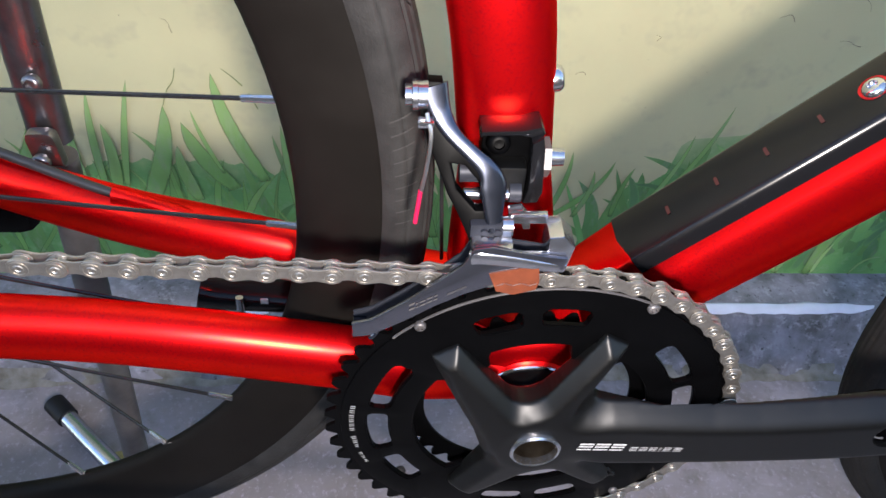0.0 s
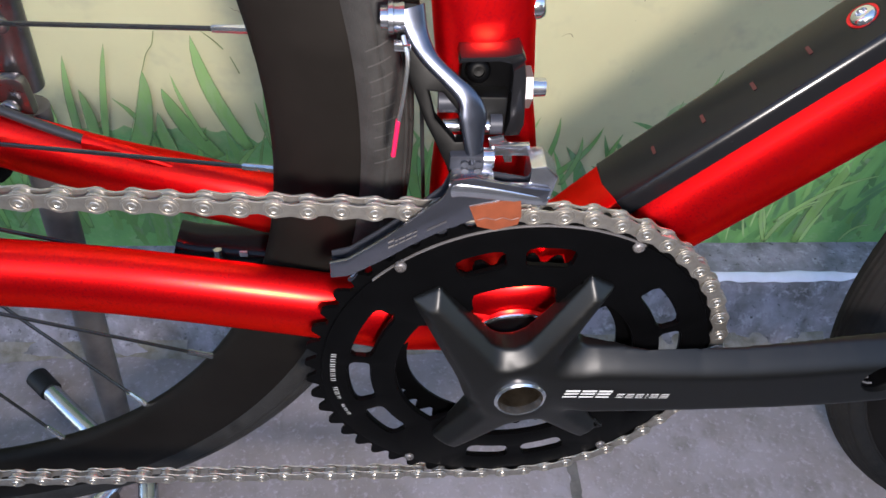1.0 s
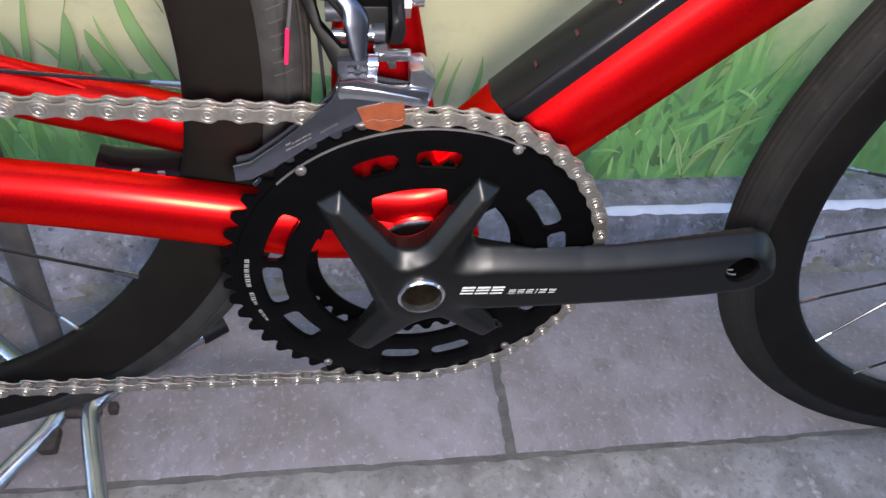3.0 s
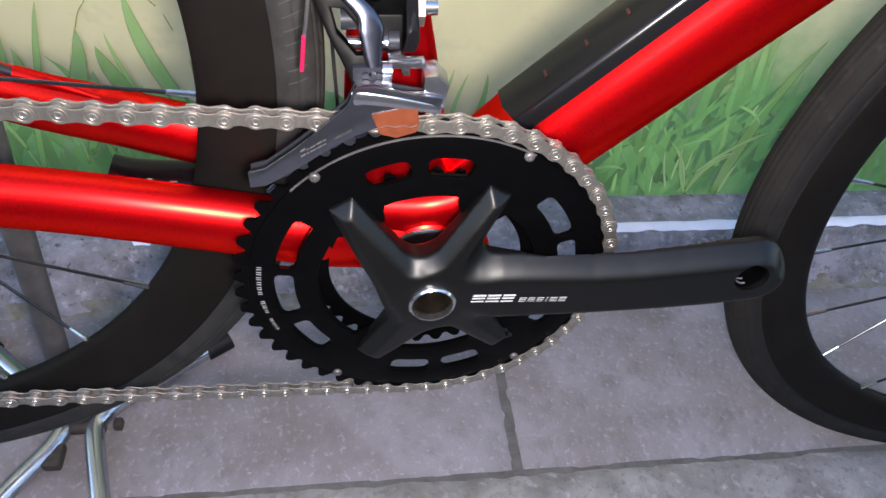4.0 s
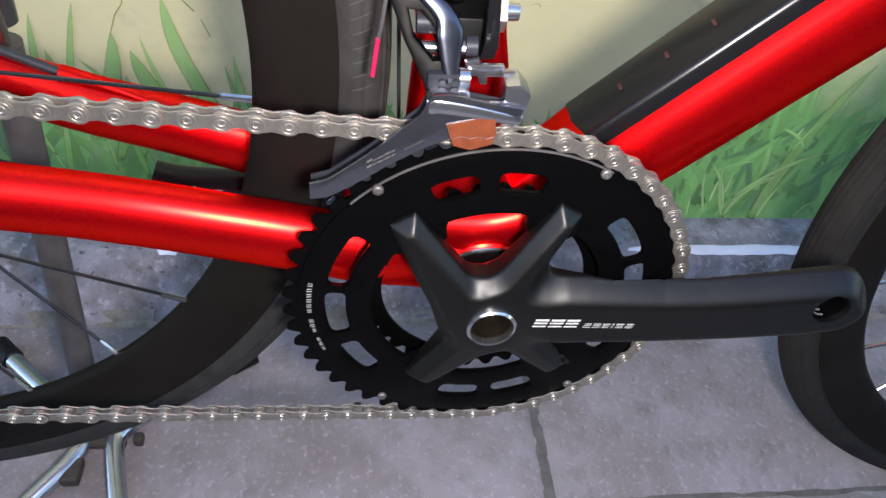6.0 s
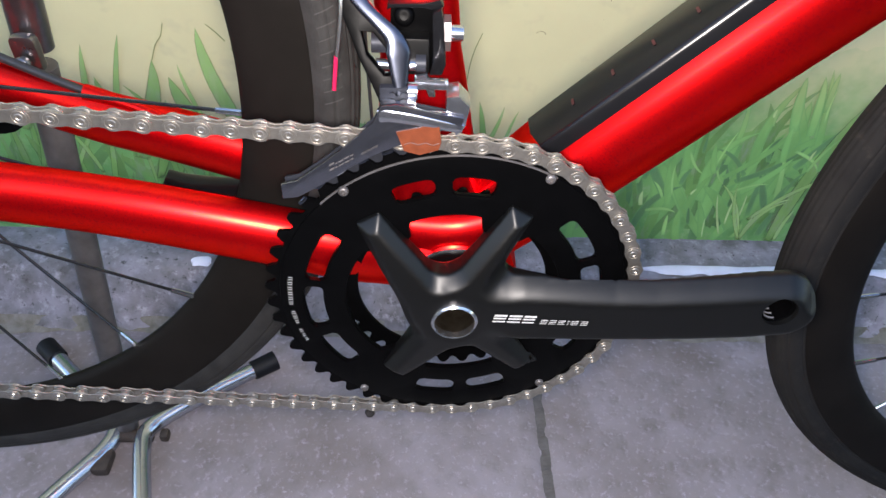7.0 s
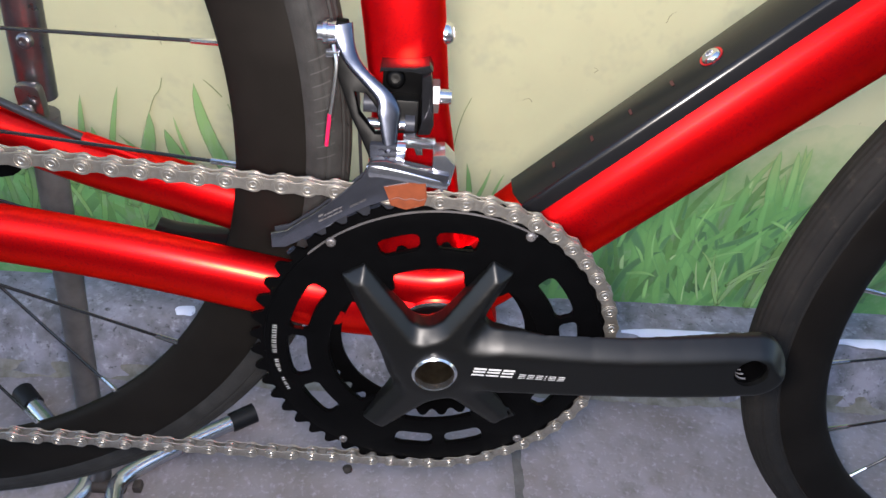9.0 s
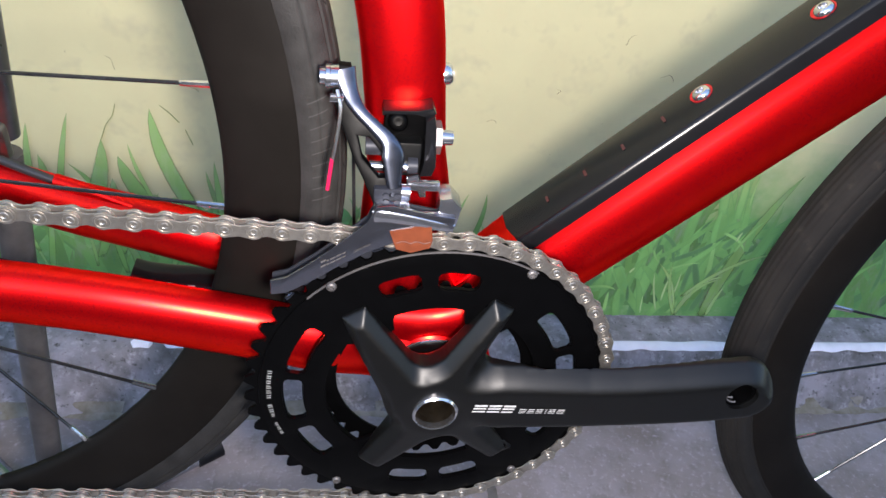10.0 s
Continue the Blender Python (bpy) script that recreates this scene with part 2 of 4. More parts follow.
def lathe(bm, prof, c, seg=96, a0=0.0, a1=2 * math.pi):
    """Turns a closed profile of (radius, y) round the line along y through c = (x, z)."""
    full = abs(a1 - a0 - 2 * math.pi) < 1e-6
    rings = []
    for i in range(seg if full else seg + 1):
        a = a0 + (a1 - a0) * i / seg
        rings.append([bm.verts.new((c[0] + r * math.cos(a), y, c[1] + r * math.sin(a))) for r, y in prof])
    skin(bm, rings, caps=not full, closed=full)
    return bm


def rod(bm, a, b, r, seg=12, r2=None):
    """A round bar from a to b."""
    a, b = Vector(a), Vector(b)
    t = (b - a).normalized()
    s = t.cross(Vector((0, 0, 1)) if abs(t.z) < 0.9 else Vector((1, 0, 0))).normalized()
    u = s.cross(t)
    rings = []
    for p, q in ((a, r), (b, r2 or r)):
        rings.append([bm.verts.new(p + (s * math.cos(2 * math.pi * k / seg) + u * math.sin(2 * math.pi * k / seg)) * q) for k in range(seg)])
    skin(bm, rings)
    return bm


def plate(bm, outline, y0, y1, bevel=0.0, holes=()):
    """A sheet with an outline in x and z, from y0 to y1, with bevelled rims and holes through it."""
    edges = []
    for loop in (outline, *holes):
        vs = [bm.verts.new((x, y0, z)) for x, z in loop]
        edges += [bm.edges.new((vs[i], vs[(i + 1) % len(vs)])) for i in range(len(vs))]
    got = bmesh.ops.triangle_fill(bm, use_beauty=True, edges=edges)
    faces = [f for f in got["geom"] if isinstance(f, bmesh.types.BMFace)]
    bmesh.ops.dissolve_limit(bm, angle_limit=0.01, verts=list({v for f in faces for v in f.verts}),
                             edges=list({e for f in faces for e in f.edges}), delimit={"NORMAL"}) if not holes else None
    faces = [f for f in bm.faces if all(abs(v.co.y - y0) < 1e-7 for v in f.verts)]
    ext = bmesh.ops.extrude_face_region(bm, geom=faces)
    for v in ext["geom"]:
        if isinstance(v, bmesh.types.BMVert):
            v.co.y = y1
    if bevel:
        bmesh.ops.recalc_face_normals(bm, faces=bm.faces)
        rim = [e for e in bm.edges if len(e.link_faces) == 2 and abs(e.verts[0].co.y - e.verts[1].co.y) < 1e-7
               and e.calc_face_angle(0) > 1.0]
        bmesh.ops.bevel(bm, geom=rim, offset=bevel, segments=2, affect="EDGES", profile=0.6, clamp_overlap=True)
    return bm


def box(bm, lo, hi, bevel=0.0):
    x0, y0, z0 = lo
    x1, y1, z1 = hi
    made = bmesh.ops.create_cube(bm, size=1.0)["verts"]
    for v in made:
        v.co = Vector(((x0 + x1) / 2 + v.co.x * (x1 - x0), (y0 + y1) / 2 + v.co.y * (y1 - y0), (z0 + z1) / 2 + v.co.z * (z1 - z0)))
    if bevel:
        bmesh.ops.bevel(bm, geom=list({e for v in made for e in v.link_edges}), offset=bevel, segments=2, affect="EDGES", profile=0.6)
    return bm


def hexagon(bm, a, b, r):
    return rod(bm, a, b, r, seg=6)


def dome_bolt(name, at, axis, r, parent, material=None, label=""):
    """A round-headed bolt with a hex socket, its head along axis."""
    bm = bmesh.new()
    prof = [(0.0001, -0.2), (1, -0.2), (1, 0.25), (0.86, 0.55), (0.62, 0.68), (0.45, 0.70), (0.42, 0.35), (0.0001, 0.32)]
    rings = []
    ax = Vector(axis).normalized()
    q = ax.to_track_quat("Z", "Y").to_matrix()
    for i in range(20):
        a = 2 * math.pi * i / 20
        rings.append([bm.verts.new(Vector(at) + q @ (Vector((u * math.cos(a), u * math.sin(a), h)) * r)) for u, h in prof])
    skin(bm, rings, caps=False, closed=True)
    return part(name, bm, material or CHROME, parent, label)


# ---- setting: floor, kerb, wall ----
def slab(name, x0, x1, y0, y1, z, material, parent, seed, cell=0.012, rough=0.0008, edge=0.006):
    nx, ny = max(2, int((x1 - x0) / cell)), max(2, int((y1 - y0) / cell))
    bm = bmesh.new()
    grid = []
    for j in range(ny + 1):
        row = []
        for i in range(nx + 1):
            x, y = x0 + (x1 - x0) * i / nx, y0 + (y1 - y0) * j / ny
            h = noise.fractal(Vector((x * 30, y * 30, seed)), 0.8, 2.1, 4) * rough + noise.noise(Vector((x * 5, y * 5, seed))) * 0.0008
            d = min(x - x0, x1 - x, y - y0, y1 - y)
            wob = 0.003 * noise.noise(Vector((x * 60, y * 60, seed + 3)))
            if d < 1e-6:
                h -= edge * 0.9
                if abs(y - y0) < 1e-6 or abs(y - y1) < 1e-6:
                    y += wob
                else:
                    x += wob
            elif d < edge:
                h -= edge * 0.25 * (1 - d / edge)
            row.append(bm.verts.new((x, y, z + h)))
        grid.append(row)
    for j in range(ny):
        for i in range(nx):
            bm.faces.new((grid[j][i], grid[j][i + 1], grid[j + 1][i + 1], grid[j + 1][i]))
    return part(name, bm, material, parent)


# unseen ground past the slabs; its dark colour stands in for the camera holder's shade
bm = bmesh.new()
bmesh.ops.create_grid(bm, x_segments=2, y_segments=2, size=60)
bmesh.ops.translate(bm, vec=(0, -59.6, -0.006), verts=bm.verts)
ground = tagged(part("ground", bm, SHADED_GROUND), "yard floor along a painted wall, coloured dark for shade", "floor", kind="structure")
slab("paving_slab", -0.75, 0.1070, -0.004, 0.225, 0.0, CONCRETE, ground, 1)
slab("paving_slab", 0.1110, 0.95, -0.004, 0.225, 0.0, CONCRETE, ground, 2)
slab("paving_slab", -0.75, 0.95, -0.62, -0.0085, 0.0015, CONCRETE_ROUGH, ground, 3, rough=0.0016)

# pale mortar in the joints between the slabs
for lo, hi in (((0.1035, -0.006, -0.0058), (0.114, 0.224, -0.0040)), ((-0.75, -0.0105, -0.0058), (0.95, -0.0025, -0.0046))):
    bm = bmesh.new()
    box(bm, lo, hi)
    bmesh.ops.subdivide_edges(bm, edges=[e for e in bm.edges if e.calc_length() > 0.1], cuts=60)
    for v in bm.verts:
        v.co.z += 0.0022 * noise.noise(Vector((v.co.x * 90, v.co.y * 90, 2.0)))
    part("joint", bm, MORTAR, ground, "pale crumbling mortar", smooth=False)

# weathered cement kerb at the foot of the wall
bm = bmesh.new()
prof = [(0.33, 0.061), (0.300, 0.061), (0.280, 0.0625), (0.262, 0.062), (0.250, 0.0605), (0.243, 0.058), (0.237, 0.050), (0.231, 0.040),
        (0.225, 0.030), (0.219, 0.020), (0.212, 0.010), (0.206, 0.002), (0.198, -0.006)]
rows = []
for i in range(241):
    x = -1.2 + 2.6 * i / 240
    row = []
    for k, (y, z) in enumerate(prof):
        amp = 0.0045 if 3 < k < 12 else 0.0012
        f = noise.fractal(Vector((x * 28, y * 28, z * 28)), 0.9, 2.0, 4)
        g = noise.noise(Vector((x * 6, 4.0, z * 10)))
        row.append(bm.verts.new((x, y - amp * f - 0.003 * g * (k > 4), z + amp * 0.5 * f)))
    rows.append(row)
for r0, r1 in zip(rows, rows[1:]):
    for k in range(len(prof) - 1):
        bm.faces.new((r0[k], r1[k], r1[k + 1], r0[k + 1]))
kerb = tagged(part("kerb", bm, KERB_MAT), "rough grey cement kerb with worn white paint on its edge", "kerb", kind="structure")


def paint_run(x0, x1, seed, w=1.0):
    """A ragged run of white paint along the kerb's edge."""
    bm = bmesh.new()
    n = max(8, int((x1 - x0) / 0.006))
    rows = []
    for i in range(n + 1):
        t = i / n
        x = x0 + (x1 - x0) * t
        taper = min(1.0, 6 * t + 0.15, 6 * (1 - t) + 0.15)
        yb = 0.2595 + 0.003 * noise.noise(Vector((x * 30, seed, 0)))
        yf = 0.2450 + 0.0045 * noise.noise(Vector((x * 45, seed, 5)))
        mid = (yb + yf) / 2
        half = (yb - yf) / 2 * taper * w
        rows.append([bm.verts.new((x, mid + half * s, 0.0615 + (0.0028 if abs(s) < 0.9 else 0.0) - 0.0010 * (s < 0)))
                     for s in (-1, -0.55, 0, 0.55, 1)])
    for r0, r1 in zip(rows, rows[1:]):
        for k in range(4):
            bm.faces.new((r0[k], r1[k], r1[k + 1], r0[k + 1]))
    return part("paint_stripe", bm, WHITE_PAINT, kerb, "ragged white paint")


for k, (a, b) in enumerate(((0.232, 0.456), (0.478, 0.78), (-0.274, -0.252), (-0.241, -0.205))):
    paint_run(a, b, k * 3.1)

# brown dirt gathered along the kerb's foot
bm = bmesh.new()
rows = []
for i in range(301):
    x = -1.1 + 2.3 * i / 300
    w = 0.010 + 0.006 * noise.noise(Vector((x * 12, 3.3, 0))) + 0.004 * noise.noise(Vector((x * 55, 1.3, 0)))
    rows.append((bm.verts.new((x, 0.2085 - w, 0.0008)), bm.verts.new((x, 0.2060, 0.0030)), bm.verts.new((x, 0.2130, 0.0125 + 0.004 * noise.noise(Vector((x * 40, 9.0, 0)))))))
for a, b in zip(rows, rows[1:]):
    for k in (0, 1):
        bm.faces.new((a[k], b[k], b[k + 1], a[k + 1]))
tagged(part("dirt", bm, DIRT, kerb, "brown dirt along the kerb's foot"), kind="stuff")

# painted wall
bm = bmesh.new()
box(bm, (-1.2, 0.305, 0.0), (1.4, 0.425, 1.4))
wall = tagged(part("wall_back", bm, WALL, smooth=False), "cream plaster wall with a mural of green grass", "wall", kind="structure")


# unseen wall added behind the camera, dark so that it dims the reflections
bm = bmesh.new()
box(bm, (-3.0, -1.75, -0.006), (3.0, -1.6, 1.3))
unseen_wall_front = tagged(part("unseen_wall_front", bm, UNSEEN_WALL, smooth=False), "unseen dark wall added behind the camera", "wall", kind="structure")


# hairline cracks and scuffs in the plaster
crack_rng = random.Random(11)
for cx, cz, ln in ((0.300, 0.395, 0.030), (0.262, 0.372, 0.018), (0.330, 0.350, 0.022), (0.205, 0.405, 0.014), (0.150, 0.352, 0.010), (0.385, 0.405, 0.026),
                   (-0.185, 0.335, 0.012), (-0.255, 0.352, 0.016), (-0.118, 0.318, 0.009), (0.095, 0.318, 0.012), (0.430, 0.372, 0.020)):
    bm = bmesh.new()
    ang = crack_rng.uniform(0.4, 2.4)
    p = Vector((cx, 0.3046, cz))
    pts = [p]
    for i in range(7):
        ang += crack_rng.gauss(0, 0.45)
        p = p + Vector((math.cos(ang), 0, math.sin(ang))) * (ln / 7)
        pts.append(p)
    for i, (a, b) in enumerate(zip(pts, pts[1:])):
        rod(bm, a, b, 0.00034 * (1 - i / 9), 5)
    part("crack", bm, CRACK, wall, "thin dark crack in the plaster", smooth=False)


def blade(bm, base, tip, w, y, bow=0.0):
    """One flat painted blade of grass from base to tip, widest below its middle, bowed sideways."""
    stroke = bm.verts.layers.float.get("stroke") or bm.verts.layers.float.new("stroke")
    b, t = Vector(base), Vector(tip)
    d = t - b
    side = Vector((-d.y, d.x)).normalized()
    n = 10
    rows = []
    for i in range(n):
        u = i / n
        p = b + d * u + side * (bow * d.length * 4 * u * (1 - u) * (0.6 + 0.4 * u))
        ww = w * (0.62 + 1.1 * u) * (1 - u) ** 0.75 * 1.12
        row = []
        for k, cover in ((-1, 0.0), (-0.5, 1.0), (0.5, 1.0), (1, 0.0)):
            v = bm.verts.new((p.x + side.x * ww * k, y, p.y + side.y * ww * k))
            v[stroke] = cover * min(1.0, 0.25 + 4 * u)
            row.append(v)
        rows.append(row)
    top = bm.verts.new((t.x, y, t.y))
    top[stroke] = 0.25
    for r0, r1 in zip(rows, rows[1:]):
        for k in range(3):
            bm.faces.new((r0[k], r0[k + 1], r1[k + 1], r1[k]))
    for k in range(3):
        bm.faces.new((rows[-1][k], rows[-1][k + 1], top))


rng = random.Random(5)


def growth(x):
    """How high the painted grass reaches at x."""
    return float(np.interp(x, (-1.1, -0.02, 0.10, 0.17, 0.21, 0.26, 0.31, 0.40, 0.60, 1.30), (0.27, 0.255, 0.21, 0.205, 0.245, 0.25, 0.275, 0.31, 0.30, 0.30)))


def grass_layer(k, count, x0, x1, zlo, zhi, hlo, hhi, wlo, whi, y, lean=0.35):
    bm = bmesh.new()
    for i in range(count):
        x, z = rng.uniform(x0, x1), rng.uniform(zlo, zhi)
        h = min(rng.uniform(hlo, hhi), max(0.03, growth(x) - z))
        g = rng.gauss(0.05, lean)
        blade(bm, (x, z), (x + g * h, z + h * (1 - 0.25 * min(1.5, abs(g)))), rng.uniform(wlo, whi), y - 0.000001 * i, rng.gauss(0, 0.10) + 0.12 * g)
    return tagged(part("painted_grass", bm, GRASS[k], wall, smooth=False), kind="stuff")


def wash(x0, x1, top, y, seed):
    """A green painted ground under the blades, with an uneven upper edge."""
    bm = bmesh.new()
    rows = []
    n = int((x1 - x0) / 0.006)
    for i in range(n + 1):
        x = x0 + (x1 - x0) * i / n
        z = top + 0.025 * noise.noise(Vector((x * 14, seed, 0))) + 0.014 * noise.noise(Vector((x * 60, seed, 1)))
        z = min(z, growth(x) * (0.90 if x < 0.2 else 1.02)) * min(1.0, 0.4 + 8 * (x - x0), 0.4 + 8 * (x1 - x))
        rows.append((bm.verts.new((x, y, 0.05)), bm.verts.new((x, y, max(z, 0.055)))))
    for a, b in zip(rows, rows[1:]):
        bm.faces.new((a[0], b[0], b[1], a[1]))
    return tagged(part("painted_ground", bm, WASH, wall, smooth=False), kind="stuff")


Y0 = 0.3048
wash(-1.1, 0.02, 0.215, Y0, 2.0)
wash(0.10, 1.3, 0.325, Y0, 7.0)
# left of the seat tube: a few broad blades over low growth
grass_layer(3, 70, -1.1, 0.0, 0.05, 0.10, 0.07, 0.13, 0.005, 0.010, Y0 - 0.0002)
grass_layer(0, 60, -1.1, 0.0, 0.06, 0.11, 0.07, 0.14, 0.004, 0.010, Y0 - 0.0004)
grass_layer(1, 60, -1.1, -0.02, 0.08, 0.15, 0.07, 0.13, 0.003, 0.008, Y0 - 0.0006, 0.25)
grass_layer(2, 30, -1.1, -0.02, 0.09, 0.16, 0.06, 0.12, 0.002, 0.006, Y0 - 0.0008, 0.25)
STROKES = (
    (1, (((-0.318, 0.165), (-0.279, 0.282), 0.0125, -0.06), ((-0.200, 0.195), (-0.231, 0.316), 0.0105, 0.07), ((-0.230, 0.185), (-0.267, 0.264), 0.012, 0.08),
         ((-0.355, 0.185), (-0.342, 0.296), 0.0055, 0.03), ((-0.430, 0.20), (-0.388, 0.296), 0.012, -0.08), ((-0.120, 0.13), (-0.150, 0.270), 0.009, 0.05),
         ((-0.52, 0.14), (-0.56, 0.29), 0.009, 0.04), ((0.010, 0.15), (0.021, 0.259), 0.007, 0.03), ((0.045, 0.15), (0.038, 0.245), 0.005, -0.04),
         ((0.085, 0.16), (0.098, 0.235), 0.004, -0.06), ((0.085, 0.15), (0.142, 0.224), 0.005, -0.12), ((0.150, 0.15), (0.163, 0.216), 0.004, 0.05))),
    (2, (((-0.335, 0.185), (-0.304, 0.308), 0.0045, 0.02), ((-0.238, 0.205), (-0.256, 0.278), 0.0030, 0.04), ((-0.375, 0.19), (-0.369, 0.250), 0.009, 0.05),
         ((-0.345, 0.18), (-0.339, 0.262), 0.008, -0.05), ((-0.165, 0.12), (-0.178, 0.262), 0.006, 0.02), ((-0.268, 0.17), (-0.276, 0.238), 0.009, 0.06),
         ((0.02, 0.14), (0.064, 0.240), 0.004, -0.06), ((0.06, 0.14), (0.079, 0.235), 0.003, 0.05), ((0.11, 0.15), (0.123, 0.212), 0.004, -0.1),
         ((0.175, 0.15), (0.212, 0.256), 0.004, -0.06), ((0.19, 0.16), (0.240, 0.288), 0.004, -0.05), ((0.395, 0.062), (0.446, 0.274), 0.010, 0.06))),
    (9, (((0.356, 0.178), (0.361, 0.211), 0.0036, 0.2), ((0.382, 0.117), (0.397, 0.157), 0.0050, 0.05),
         ((0.334, 0.148), (0.328, 0.176), 0.0025, 0.1), ((0.293, 0.086), (0.287, 0.113), 0.0028, 0.0),
         ((0.269, 0.145), (0.276, 0.167), 0.0039, 0.1), ((0.38, 0.07), (0.386, 0.106), 0.0061, 0.0), ((0.282, 0.188), (0.281, 0.21), 0.0025, 0.0),
         ((0.39, 0.137), (0.403, 0.166), 0.0028, 0.1))),
    (6, (((0.314, 0.156), (0.377, 0.236), 0.0044, -0.1), ((0.33, 0.128), (0.382, 0.184), 0.0061, -0.06),
         ((0.263, 0.112), (0.25, 0.177), 0.0055, 0.02), ((0.283, 0.109), (0.301, 0.161), 0.0050, 0.06),
         ((0.301, 0.161), (0.293, 0.201), 0.0039, 0.04), ((0.348, 0.112), (0.333, 0.152), 0.0028, 0.05),
         ((0.369, 0.218), (0.359, 0.282), 0.0072, 0.03), ((0.388, 0.213), (0.377, 0.283), 0.0061, -0.03),
         ((0.393, 0.242), (0.39, 0.287), 0.0044, 0.02), ((0.372, 0.178), (0.367, 0.225), 0.0050, 0.04),
         ((0.285, 0.062), (0.278, 0.109), 0.0061, 0.05), ((0.315, 0.063), (0.295, 0.124), 0.0055, -0.04),
         ((0.417, 0.167), (0.416, 0.211), 0.0044, 0.03))),
    (7, (((0.238, 0.107), (0.274, 0.104), 0.0030, 0.14), ((0.253, 0.126), (0.238, 0.149), 0.0022, -0.08),
         ((0.263, 0.13), (0.257, 0.173), 0.0019, 0.05), ((0.304, 0.166), (0.317, 0.147), 0.0017, -0.1),
         ((0.301, 0.175), (0.312, 0.217), 0.0019, 0.03), ((0.327, 0.134), (0.368, 0.148), 0.0025, 0.1),
         ((0.268, 0.19), (0.29, 0.16), 0.0022, -0.1), ((0.268, 0.069), (0.266, 0.101), 0.0033, 0.02),
         ((0.35, 0.067), (0.357, 0.089), 0.0033, -0.1), ((0.397, 0.229), (0.395, 0.271), 0.0017, 0.04),
         ((0.381, 0.193), (0.415, 0.167), 0.0025, 0.12), ((0.403, 0.166), (0.424, 0.211), 0.0025, 0.06),
         ((0.345, 0.224), (0.345, 0.248), 0.0017, 0.05))),
    (8, (((0.334, 0.072), (0.315, 0.133), 0.0017, 0.03), ((0.336, 0.088), (0.337, 0.13), 0.0017, 0.04),
         ((0.349, 0.097), (0.348, 0.135), 0.0014, -0.02), ((0.37, 0.105), (0.402, 0.127), 0.0022, 0.12),
         ((0.363, 0.086), (0.372, 0.113), 0.0014, 0.05), ((0.315, 0.067), (0.311, 0.097), 0.0011, 0.02),
         ((0.342, 0.234), (0.343, 0.245), 0.0022, 0.1), ((0.231, 0.114), (0.229, 0.135), 0.0033, 0.06),
         ((0.4, 0.181), (0.403, 0.195), 0.0019, 0.05), ((0.284, 0.131), (0.289, 0.139), 0.0019, 0.1))),
    (4, (((0.360, 0.064), (0.402, 0.124), 0.0045, 0.20), ((0.358, 0.064), (0.316, 0.147), 0.0035, -0.10), ((0.360, 0.064), (0.333, 0.147), 0.0030, 0.06),
         ((0.448, 0.062), (0.480, 0.090), 0.0028, 0.30), ((0.403, 0.064), (0.411, 0.113), 0.0035, 0.05), ((0.360, 0.095), (0.457, 0.164), 0.0040, 0.12))),
)
for order, (k, rows) in enumerate(STROKES):
    bm = bmesh.new()
    for i, (b, t, w, bow) in enumerate(rows):
        blade(bm, b, t, w, Y0 - 0.0017 - 0.00003 * order - 0.000002 * i, bow)
    tagged(part("painted_grass", bm, GRASS[k], wall, smooth=False), kind="stuff")
# thin dark curls at the blades' tips
for pts in ([(-0.279, 0.281), (-0.272, 0.297), (-0.265, 0.306), (-0.2607, 0.3185)], [(-0.206, 0.3025), (-0.214, 0.312), (-0.2216, 0.319)],
            [(0.023, 0.262), (0.026, 0.285), (0.030, 0.302), (0.036, 0.318)], [(-0.196, 0.279), (-0.199, 0.288), (-0.2014, 0.295)]):
    bm = bmesh.new()
    sweep(bm, spline([(x, Y0 - 0.0002, z) for x, z in pts], 4), lambda t: (0.0011 * (1.1 - t), 0.0004), 6)
    tagged(part("painted_grass", bm, CURL, wall, smooth=False), kind="stuff")
# right of it: dense growth
grass_layer(5, 60, 0.13, 1.3, 0.06, 0.14, 0.05, 0.10, 0.006, 0.012, Y0 - 0.0002, 0.5)
grass_layer(3, 80, 0.12, 1.3, 0.06, 0.15, 0.06, 0.12, 0.005, 0.011, Y0 - 0.0004, 0.5)
grass_layer(0, 90, 0.12, 1.3, 0.05, 0.17, 0.07, 0.14, 0.004, 0.010, Y0 - 0.0006, 0.5)
grass_layer(6, 120, 0.13, 1.3, 0.06, 0.18, 0.07, 0.14, 0.004, 0.010, Y0 - 0.0009, 0.5)
grass_layer(9, 40, 0.13, 1.3, 0.06, 0.17, 0.04, 0.09, 0.003, 0.007, Y0 - 0.0011, 0.5)
grass_layer(7, 48, 0.14, 1.3, 0.06, 0.19, 0.05, 0.12, 0.003, 0.007, Y0 - 0.0013, 0.5)
grass_layer(8, 14, 0.50, 1.3, 0.06, 0.19, 0.03, 0.08, 0.001, 0.003, Y0 - 0.0015, 0.6)

# ---- bicycle ----
BB = (0.001, 0.3362)
REAR = (-0.4015, 0.4535)
FRONT = (0.557, 0.3382)
R_TYRE, R_RIM_OUT, R_RIM_IN = 0.3515, 0.3315, 0.291
bike = thing("bicycle", (FRONT[0], 0, 0), "red and black road bicycle without pedals on a steel stand", "bicycle")

# frame
AX = Vector((0.7046, 0, 0.7096))
NO = Vector((-0.7096, 0, 0.7046))
BB3 = Vector((BB[0], 0, BB[1]))


